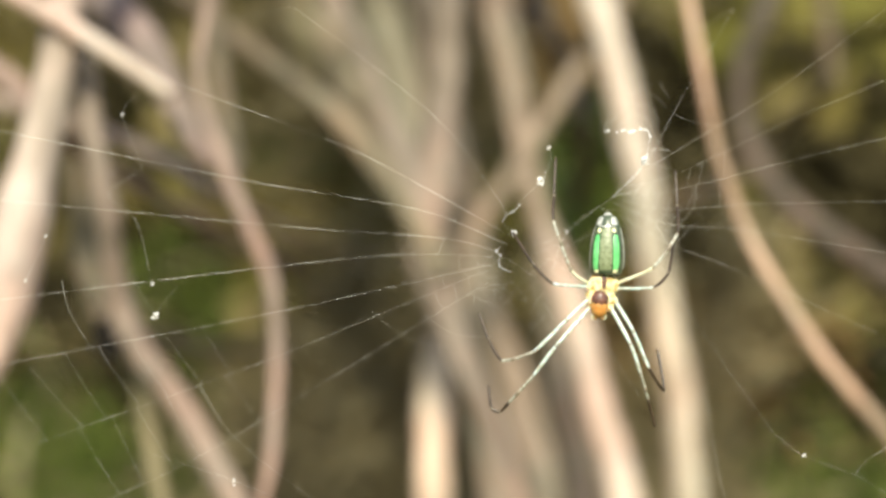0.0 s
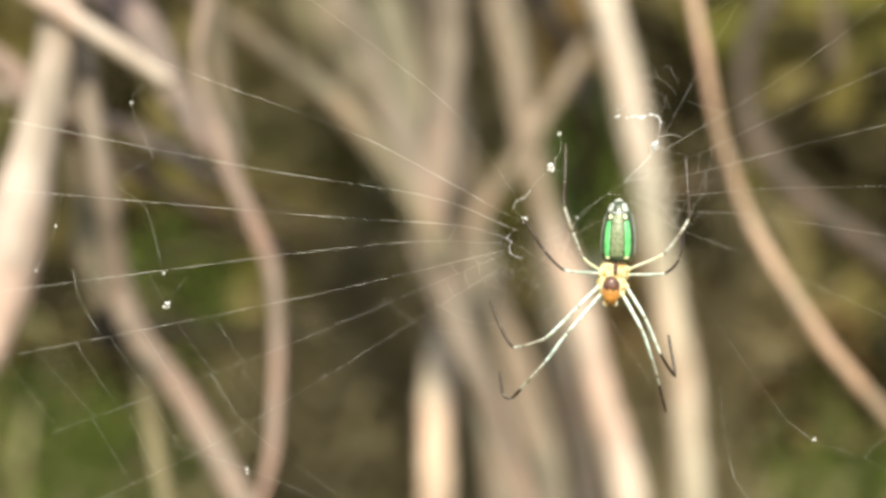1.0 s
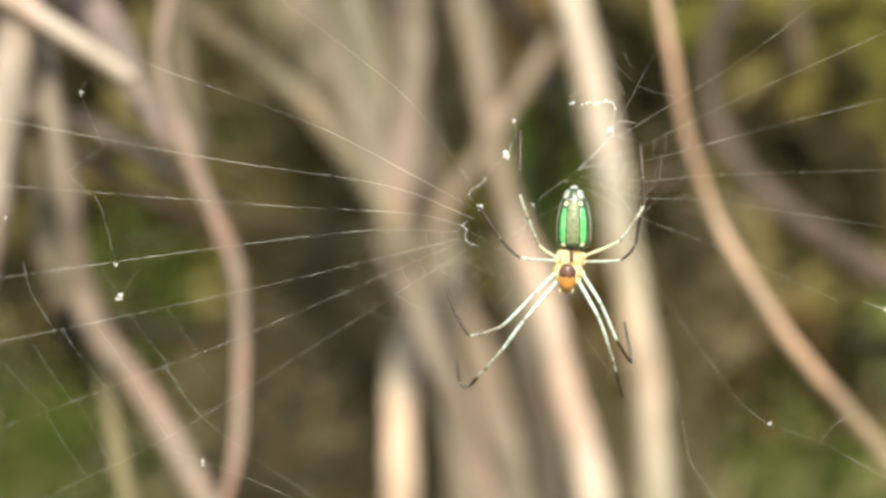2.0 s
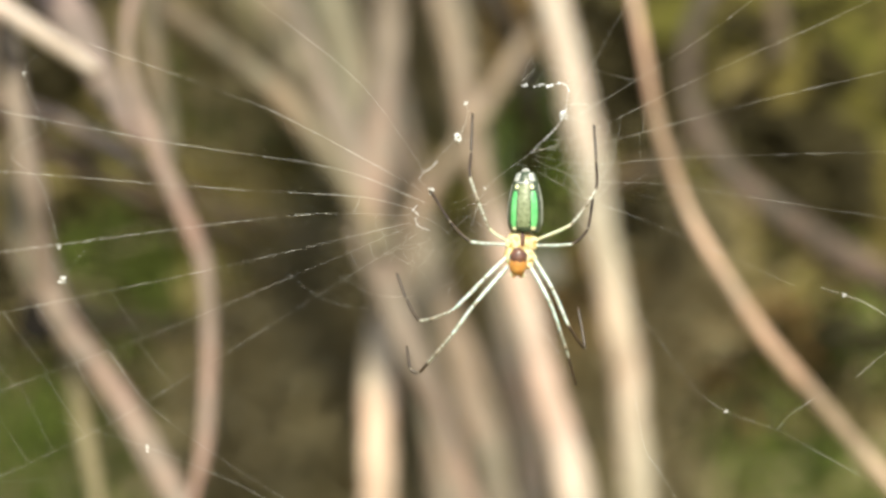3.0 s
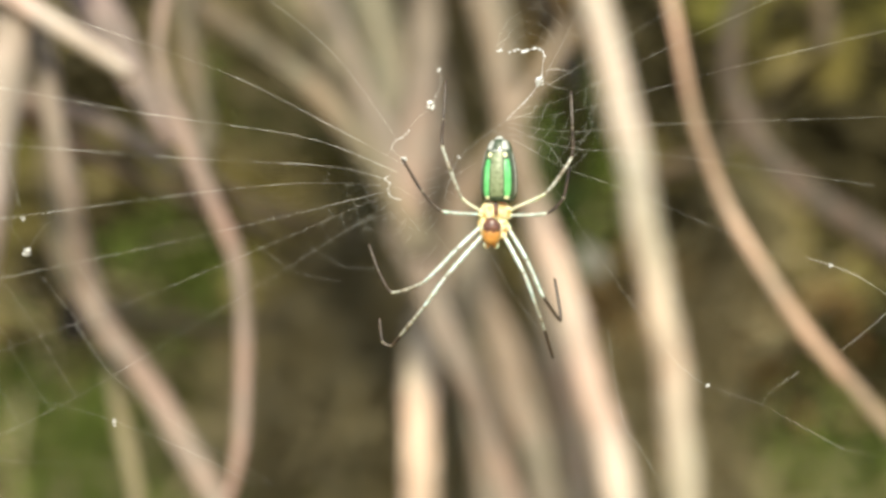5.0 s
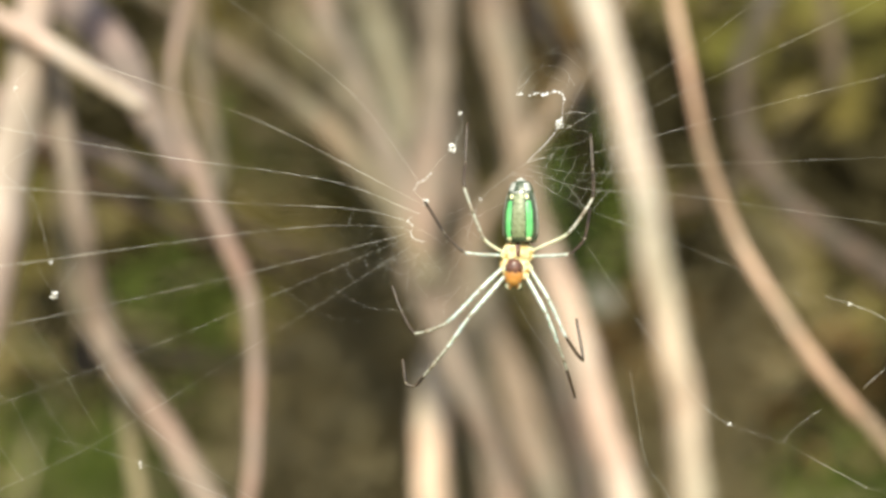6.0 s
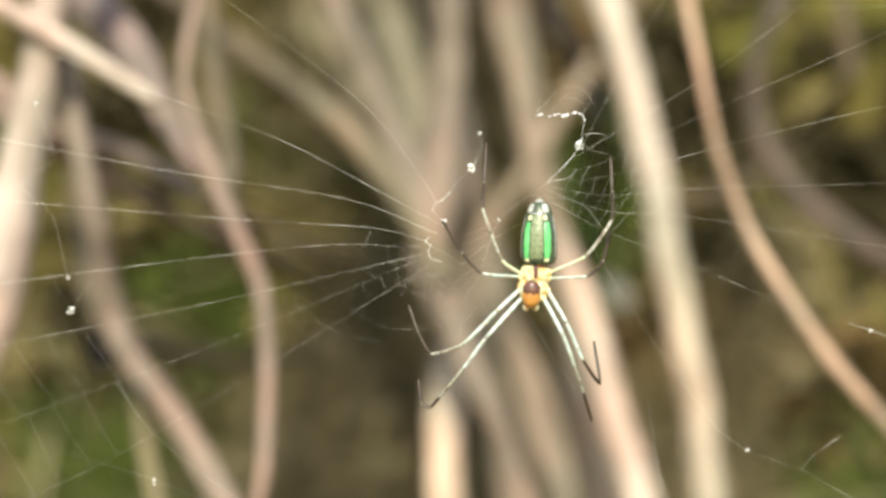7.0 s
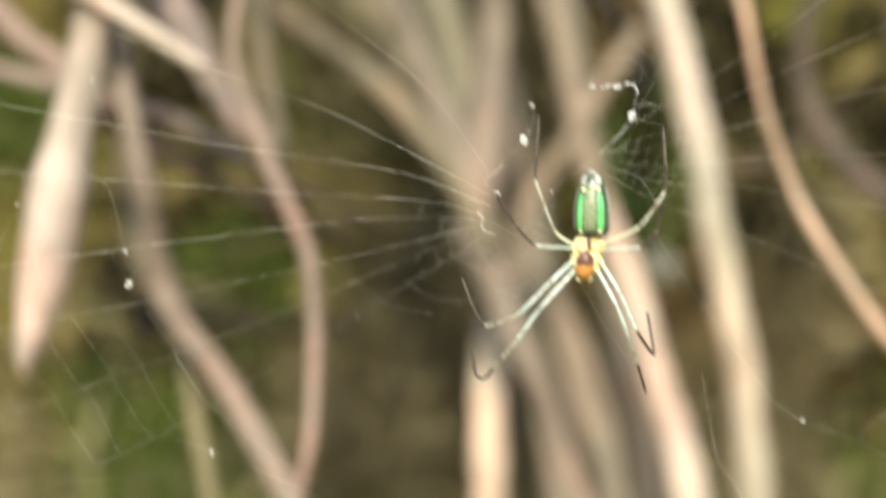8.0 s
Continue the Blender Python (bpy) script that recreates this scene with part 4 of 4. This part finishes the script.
def band(pts, width, parent, name, seed):
    """Thick silk laid on in uneven tufts along a line, joined by thinner stretches."""
    rows = [(q[0], web_y(q[0]) - 0.25, q[1]) for q in pts]
    c = catmull(rows, 60) * 0.001 + (0, 0, ZW)
    r = [0.001 * width * (0.12 + 1.0 * max(0.0, noise.noise(Vector((i * 0.21, seed, 0))) + 0.15)) for i in range(len(c))]
    pieces = [tube(c, r, 7, lambda s, a: 1 + 0.35 * noise.noise(Vector((s * 2500, math.cos(a) * 2, math.sin(a) * 2))))]
    pick = random.Random(int(seed * 10))
    length = float(np.linalg.norm(np.diff(c, axis=0), axis=1).sum())
    for _ in range(max(3, int(length / 0.00042))):      # tufts
        at = c[pick.randrange(len(c))] + np.array([pick.gauss(0, 1) for _ in range(3)]) * 0.0007 * width
        turn = Euler((pick.uniform(0, 3), pick.uniform(0, 3), pick.uniform(0, 3))).to_matrix()
        size = 0.001 * width * pick.uniform(0.4, 1.9)
        pieces.append(blob(at, (size, size * 0.6, size * pick.uniform(0.5, 0.9)), pick.uniform(0, 9), 0.5, 5, 7, turn))
    v, f = joined(pieces)
    return part(name, mesh_of(name, v, f, SILK_BAND), parent, "thick bright white silk")


band([(x, z - 0.35) for x, z in ZIG[:2]], 0.17, web, "silk_band", 1.0)
band([(x, z - 0.3) for x, z in ZIG[2:6]], 0.15, web, "silk_band", 1.6)
band([(x, z - 0.2) for x, z in ZIG[5:8]], 0.11, web, "silk_band", 2.3)
band(ZIG[7:10], 0.035, web, "silk_band", 2.0)
band(ZIG[9:11], 0.25, web, "silk_band", 3.0)
band(ZIG[10:], 0.06, web, "silk_band", 4.0)
band([(0.6, 1.8), (0.9, 2.5), (0.3, 2.9), (0.9, 3.5)], 0.07, web, "silk_band", 5.0)
band([(0.6, 1.8), (1.0, 1.0), (2.2, 0.6)], 0.055, web, "silk_band", 6.0)
band([(1.0, 6.3), (1.5, 7.3), (2.3, 7.6), (3.0, 8.4)], 0.045, web, "silk_band", 7.0)


def tangle(cx, cz, sx, sz, count, radius, seed):
    """Loose fine silk, many short lines crossing one another."""
    r = random.Random(seed)
    pieces = []
    for _ in range(count):
        x, z, a = r.gauss(cx, sx), r.gauss(cz, sz), r.uniform(0, math.pi)
        h = r.uniform(0.6, 2.4)
        rows = [(x + t * h * math.cos(a), web_y(x) + r.uniform(-0.8, 0.8), z + t * h * math.sin(a) * 0.8 + r.uniform(-0.15, 0.15)) for t in (-1, -0.4, 0.3, 1)]
        c = catmull(rows, 8) * 0.001 + (0, 0, ZW)
        pieces.append(tube(c, np.full(len(c), radius * 0.001 * r.uniform(0.5, 1.3)), 4, close=False))
    v, f = joined(pieces)
    tagged(part("silk_tangle", mesh_of("silk_tangle", v, f, SILK), web, "loose haze of fine silk"), kind="stuff")


tangle(1.0, -0.8, 2.0, 1.6, 30, 0.0035, 5)
tangle(3.6, -4.0, 1.6, 1.6, 14, 0.003, 6)
tangle(24.5, 6.5, 2.0, 1.6, 8, 0.004, 7)
tangle(8.0, 3.0, 1.6, 2.0, 10, 0.004, 9)
tangle(16.0, 21.0, 2.0, 2.2, 7, 0.0035, 10)


def debris(x, z, size, seed, label):
    """A crumb of plant matter or a prey husk wound in silk and caught in the web."""
    y = web_y(x)
    pieces = []
    r = random.Random(seed)
    for _ in range(9):
        c = [0.001 * (v + r.uniform(-0.6, 0.6) * size) for v in (x, y, z)]
        c[2] += ZW
        turn = Euler((r.uniform(0, 3), r.uniform(0, 3), r.uniform(0, 3))).to_matrix()
        pieces.append(blob(c, [0.001 * size * r.uniform(0.12, 0.42) for _ in range(3)], seed + r.random(), 0.5, 6, 8, turn))
    v, f = joined(pieces)
    return tagged(part("web_debris", mesh_of("web_debris", v, f, DEBRIS)), label, "debris", "crumbs caught in the web")


crumbs = []
for x, z, s, lab in ((5.6, 11.2, 0.7, "white crumb wound in silk, caught in the web"), (2.4, 5.1, 0.55, "white crumb wound in silk, caught in the web"),
                     (-37.9, -5.2, 0.62, "glossy white droplet-like crumb hanging in the web"), (-38.3, -1.5, 0.26, "white silk crumb on a radial thread"),
                     (17.7, 13.8, 0.6, "white silk tuft on the web"), (-49.8, 3.6, 0.2, "tiny pale crumb caught in the web"),
                     (-51.8, -1.3, 0.2, "tiny pale crumb caught in the web"), (-41.9, 17.4, 0.3, "tiny pale crumb caught in the web"),
                     (6.4, 15.2, 0.3, "tiny pale crumb caught in the web"), (50.0, -6.8, 0.32, "tiny pale crumb caught in the web"),
                     (36.3, -20.2, 0.3, "tiny pale crumb caught in the web"), (-29.0, -23.5, 0.3, "tiny pale crumb caught in the web"),
                     (8.6, 5.4, 0.22, "tiny pale crumb caught in the web"), (-28.9, -24.0, 0.2, "tiny pale crumb caught in the web")):
    crumbs.append(debris(x, z, s, int(1000 + x * 7 + z * 13), lab))


# ---- spider, head down on the web ----
SPIDER_AT = (0.01263, -0.0003, 0.45026)
spider = new("spider")
tagged(spider, "slender orb spider with green striped abdomen, head down on web", "spider")
MM = 0.001


def mm(rows):
    return [tuple(v * MM for v in r) for r in rows]


# abdomen: half widths along its length, from waist to tail
AB = [(0.0, 1.50), (0.05, 1.80), (0.15, 1.98), (0.3, 2.00), (0.5, 1.92), (0.7, 1.64), (0.85, 1.38), (0.94, 1.14), (0.98, 0.80), (1.0, 0.05)]


def ab_point(v, th, lift=0.0):
    """A place on the abdomen: v from waist to tail, th round it from the midline of the back."""
    w = float(np.interp(v, [a for a, _ in AB], [b for _, b in AB])) + lift
    th = th - 0.17
    x = 0.40 + 0.08 * v + w * math.sin(th)
    y = -0.35 - 0.25 * math.sin(v * math.pi) - 0.80 * w * math.cos(th)
    return (x * MM, y * MM, (0.05 + 6.95 * v) * MM)


def patch(v0, v1, th0, th1, lift=0.03, n=16, k=6, taper=0.0):
    """A thin raised piece of the abdomen's skin, with a rim that goes down into it."""
    verts, faces = [], []
    for i in range(n + 1):
        v = v0 + (v1 - v0) * i / n
        mid, half = (th0 + th1) / 2, (th1 - th0) / 2 * (1 - taper * (2 * i / n - 1) ** 4)
        for j in range(k + 1):
            th = mid + half * (2 * j / k - 1)
            edge = i in (0, n) or j in (0, k)
            verts.append(ab_point(v, th, -0.03 if edge else lift))
    for i in range(n):
        for j in range(k):
            a = i * (k + 1) + j
            faces.append((a, a + 1, a + k + 2, a + k + 1))
    return verts, faces


def build_abdomen():
    verts, faces = [], []
    n, seg = 40, 32
    for i in range(n + 1):
        for k in range(seg):
            verts.append(ab_point(i / n, 2 * math.pi * k / seg))
    for i in range(n):
        for k in range(seg):
            q = (k + 1) % seg
            faces.append((i * seg + k, i * seg + q, (i + 1) * seg + q, (i + 1) * seg + k))
    ab = part("abdomen", mesh_of("abdomen", verts, faces, SP_DARK), spider, "dark glossy abdomen")
    for s in (-1, 1):
        a, b = sorted((0.42 * s, 0.88 * s))
        part("green_stripe", mesh_of("green_stripe", *patch(0.05, 0.67, a, b, 0.055, taper=0.3), SP_GREEN), ab, "bright green stripe")
        part("yellow_stripe_end", mesh_of("yellow_stripe_end", *patch(0.025, 0.085, a + 0.05, b - 0.05, 0.07, 6), SP_YELLOW), ab, "yellow end of the stripe")
        a, b = sorted((0.40 * s, 0.72 * s))
        part("yellow_spot", mesh_of("yellow_spot", *patch(0.69, 0.77, a, b, 0.08, 8, 6, 0.6), SP_YELLOW), ab, "pale yellow spot")
        a, b = sorted((1.16 * s, 1.5 * s))
        part("side_band", mesh_of("side_band", *patch(0.08, 0.80, a, b, 0.05, 20, 4, 0.6), SP_SIDE), ab, "greyish silvery side band")
        a, b = sorted((0.35 * s, 1.1 * s))
        part("tail_patch", mesh_of("tail_patch", *patch(0.815, 0.965, a, b, 0.04, 8, 6, 0.3), SP_SILVER), ab, "silvery white tail patch")
    part("middle_band", mesh_of("middle_band", *patch(0.04, 0.80, -0.48, 0.48, 0.02, taper=0.1), SP_OLIVE), ab, "olive grey middle band")
    part("tail_bar", mesh_of("tail_bar", *patch(0.785, 0.81, -0.8, 0.8, 0.03, 4, 8), SP_SILVER), ab, "narrow silvery bar")
    v, f = joined([blob((c[0] * MM, -0.4 * MM, c[1] * MM), (0.28 * MM, 0.3 * MM, 0.3 * MM)) for c in ((0.26, 6.9), (0.68, 6.9), (0.47, 7.0))])
    part("spinnerets", mesh_of("spinnerets", v, f, SP_SILVER), spider, "pale spinnerets")


def build_front():
    v, f = joined([blob((-0.02 * MM, -0.15 * MM, -1.0 * MM), (1.72 * MM, 1.0 * MM, 1.35 * MM), 1.0, 0.08),
                   blob((-0.25 * MM, -0.1 * MM, -2.6 * MM), (1.82 * MM, 0.95 * MM, 1.3 * MM), 2.0, 0.08)])
    th = part("thorax", mesh_of("thorax", v, f, SP_CREAM), spider, "yellowish cream thorax")
    v, f = blob((0.05 * MM, -1.05 * MM, -0.75 * MM), (0.30 * MM, 0.16 * MM, 0.85 * MM))
    part("midline_mark", mesh_of("midline_mark", v, f, SP_PURPLE), th, "dark midline mark")
    v, f = blob((-0.45 * MM, -0.85 * MM, -3.5 * MM), (1.04 * MM, 0.85 * MM, 1.35 * MM), 3.0, 0.05, 12, 18)
    head = part("head_shield", mesh_of("head_shield", v, f, SP_ORANGE), spider, "glossy orange head shield")
    v, f = blob((-0.40 * MM, -1.12 * MM, -2.75 * MM), (0.98 * MM, 0.66 * MM, 1.05 * MM), 4.0, 0.15, 10, 14)
    part("head_patch", mesh_of("head_patch", v, f, SP_PURPLE), head, "plum brown patch")
    for s in (-1, 1):
        v, f = blob(((-0.48 + 0.42 * s) * MM, -0.6 * MM, -4.7 * MM), (0.34 * MM, 0.36 * MM, 0.4 * MM))
        part("jaw", mesh_of("jaw", v, f, SP_ORANGE), head)
        for ex, ez in ((0.22, -4.55), (0.52, -4.42), (0.24, -4.85), (0.56, -4.75)):
            v, f = blob(((-0.48 + ex * s) * MM, -1.25 * MM, ez * MM), (0.085 * MM, 0.085 * MM, 0.085 * MM), rings=6, seg=8)
            part("eye", mesh_of("eye", v, f, SP_DARK), head, "tiny black eye")
        c = catmull(mm([(-0.48 + 0.6 * s, -0.5, -4.2, 0.15), (-0.48 + 0.75 * s, -0.7, -4.75, 0.13), (-0.48 + 0.45 * s, -0.7, -5.1, 0.09)]), 10)
        part("feeler", mesh_of("feeler", *tube(c[:, :3], c[:, 3], 8), SP_LEG_YELLOW), spider, "short pale feeler")


def leg(pts, kinds, r0=0.30, r1=0.23, knee=-1.7):
    """A leg through (x, z) joints in millimetres; kinds gives name and material of each segment. It arches towards the viewer."""
    k = len(pts) - 1
    d = np.r_[0, np.cumsum([math.dist(a, b) for a, b in zip(pts, pts[1:])])]
    rows = []
    for i, (x, z) in enumerate(pts):
        u = d[i] / d[-1]
        rows.append((x, -0.2 + knee * math.sin(min(1.0, u * 1.25) * math.pi) + 2.2 * u * u, z, 0.66 * (r0 + (r1 - r0) * u ** 0.8)))
    x, y, z, r = rows[0]
    v, f = blob((x * 0.85 * MM, y * MM, z * MM), (0.54 * MM, 0.46 * MM, 0.52 * MM), x, 0.1)
    base = part("leg", mesh_of("leg", v, f, SP_CREAM), spider, "banded leg on a cream hip joint")
    curve = catmull(rows, 10 * k)
    for i in range(k):
        a, b = rows[i], rows[i + 1]
        seg_name, mat, label = kinds[i]
        n = 10
        # the leg arches softly between its joints and each segment bulges a little
        line = [tuple(0.45 * (a[j] + (b[j] - a[j]) * t) + 0.55 * curve[i * n + m][j] for j in range(3)) + (curve[i * n + m][3] * (1 + 0.14 * math.sin(math.pi * t)),)
                for m, t in enumerate(np.linspace(0, 1, n + 1))]
        c = np.array(mm(line))
        part(seg_name, mesh_of(seg_name, *tube(c[:, :3], c[:, 3], 10), mat), base, label)
        if seg_name == 'tibia' and mat is SP_LEG_SPECK:     # a brown ring round the pale segment
            ring = c[5:8].copy()
            part("ring", mesh_of("ring", *tube(ring[:, :3], ring[:, 3] * 1.06, 10), SP_LEG_RING), base, "brown ring")
        if i < k - 1:
            e = b
            v, f = blob(tuple(q * MM for q in e[:3]), (e[3] * 1.15 * MM, e[3] * 1.15 * MM, e[3] * 1.15 * MM), rings=6, seg=10)
            part("joint_band", mesh_of("joint_band", v, f, SP_LEG_RING), base, "brown band at the joint")


PALE, STRAWY, DARK = ("pale greenish white", "straw yellow", "dark brown")
FE = ("femur", SP_LEG, PALE)
FY = ("femur", SP_LEG_YELLOW, STRAWY)
PA = ("patella", SP_LEG, PALE)
TI = ("tibia", SP_LEG_SPECK, "pale with brown speckles")
TD = ("tibia", SP_LEG_DARK, DARK)
ME = ("metatarsus", SP_LEG_DARK, DARK)
TA = ("tarsus", SP_LEG_DARK, DARK)
build_abdomen()
build_front()
leg([(-1.5, -1.07), (-3.73, 0.51), (-5.81, 6.15), (-5.69, 9.16), (-5.47, 13.75)], [FY, TI, ME, TA], 0.26)
leg([(-1.6, -1.36), (-5.84, -1.02), (-8.05, 1.19), (-10.29, 4.88)], [FE, TD, TA], 0.24)
leg([(1.6, -0.87), (5.51, 0.92), (8.33, 4.84), (8.56, 8.21), (8.47, 12.4)], [FY, TI, ME, TA], 0.26)
leg([(1.5, -1.48), (5.59, -1.31), (7.47, 0.4), (8.34, 3.95)], [FE, TD, TA], 0.24)
leg([(-1.6, -2.67), (-4.23, -5.15), (-7.92, -8.81), (-11.45, -9.95), (-13.05, -7.49), (-14.12, -4.6)], [FE, PA, TI, ME, TA], 0.32)
leg([(-1.3, -3.5), (-5.45, -8.16), (-7.9, -11.53), (-10.54, -14.72), (-11.6, -15.9), (-12.6, -15.5), (-12.98, -12.89)], [FE, PA, TI, ME, ME, TA], 0.34)
leg([(0.9, -3.6), (3.06, -7.78), (4.33, -11.14), (5.41, -14.15), (6.39, -17.34)], [FE, PA, TI, ME], 0.34)
leg([(1.4, -2.82), (3.41, -6.36), (5.21, -10.43), (7.19, -13.08), (6.63, -8.47)], [FE, PA, ME, TA], 0.32)


# the breeze swings the web with all that it carries: seconds, the shift in millimetres, the turn in degrees about the hub
SWAY_HUB = Vector((0.0126, 0.0, 0.450))


def glide(rows, t):
    """The row at t on smooth curves through the rows, which never swing past them."""
    ts, v = np.array([r[0] for r in rows]), np.array([r[1:] for r in rows])
    i = int(np.clip(np.searchsorted(ts, t, "right") - 1, 0, len(ts) - 2))
    rate = (v[1:] - v[:-1]) / (ts[1:] - ts[:-1])[:, None]

    def slope(k):
        if k in (0, len(ts) - 1):
            return rate[min(k, len(rate) - 1)]
        p, q = rate[k - 1], rate[k]
        return np.where(p * q > 0, 2 * p * q / np.where(p * q > 0, p + q, 1), 0.0)

    h = ts[i + 1] - ts[i]
    u = (t - ts[i]) / h
    return (1 + 2 * u) * (1 - u) ** 2 * v[i] + u * (1 - u) ** 2 * h * slope(i) + u * u * (3 - 2 * u) * v[i + 1] + u * u * (u - 1) * h * slope(i + 1)


def motions():
    """The web swings in the breeze, and the spider and the crumbs with it."""
    sway = [
        (0, 3.48, -1.39, -4.66, -0.48, 0.44, -0.73),
        (0.5, 3.97, -0.77, -4.91, -0.24, 0.05, -0.52),
        (1, 4.91, 0.14, -4.34, 0.16, 0.25, 0.08),
        (1.5, 4.89, 0.62, -3.72, 0.31, 0.01, 0.28),
        (2, 3.23, 1.3, -2.14, 0.37, -0.32, 0.17),
        (2.2, 3.67, 1.75, -2.09, 0.13, -0.3, -0.25),
        (3.3, 3.19, 0.56, -1.27, -0.2, -0.02, -0.77),
        (3.5, 2.29, 0.23, -1.61, -0.16, 0.06, -0.84),
        (3.7, 0.91, 0.11, -1.21, 0.06, -0.04, -0.57),
        (4, -0.74, 0.28, -1.69, 0.44, 0.12, -0.29),
        (4.2, -1.78, -1.06, -0.32, 0.61, 0.11, -0.28),
        (5.3, -1.24, -0.81, 2.19, 0.18, 0.25, -0.08),
        (5.5, -1.33, -0.5, 1.67, -0.06, 0.15, -0.06),
        (6, -0.39, 0.52, 0.51, 0.16, -0.09, 0.16),
        (6.5, -0.02, -0.01, 0.03, -0, -0, 0.01),
        (7, 0.9, -0.43, -3.29, -0.45, 0.71, -0.07),
        (7.5, -0.15, -1.22, -3.69, -0.62, 0.08, -0.13),
        (8, 1.25, -0.65, -4.45, -0.71, 0.22, -0.18)
    ]
    rows = []
    for t in np.r_[np.arange(0, 2.25, 0.1), np.arange(2.4, 3.25, 0.2), np.arange(3.3, 4.25, 0.1), np.arange(4.4, 5.25, 0.2), np.arange(5.3, 8.05, 0.1)]:
        dx, dy, dz, rx, ry, rz = glide(sway, t)
        swing = Matrix.Translation(SWAY_HUB + Vector((dx, dy, dz)) * MM) @ pose(0, 0, 0, rx, ry, rz) @ Matrix.Translation(-SWAY_HUB)
        rows.append((float(t), swing))
    walk(web, rows)
    for crumb in crumbs:
        walk(crumb, rows)
    for line, near, far in anchors:      # each tie swings about its hold on the stem
        turns = []
        for t, m in rows:
            turn = (near - far).rotation_difference(m @ near - far).to_matrix().to_4x4()
            turns.append((t, m.inverted() @ Matrix.Translation(far) @ turn @ Matrix.Translation(-far)))
        walk(line, turns)
    walk(spider, [(t, m @ pose(*SPIDER_AT)) for t, m in rows])


motions()
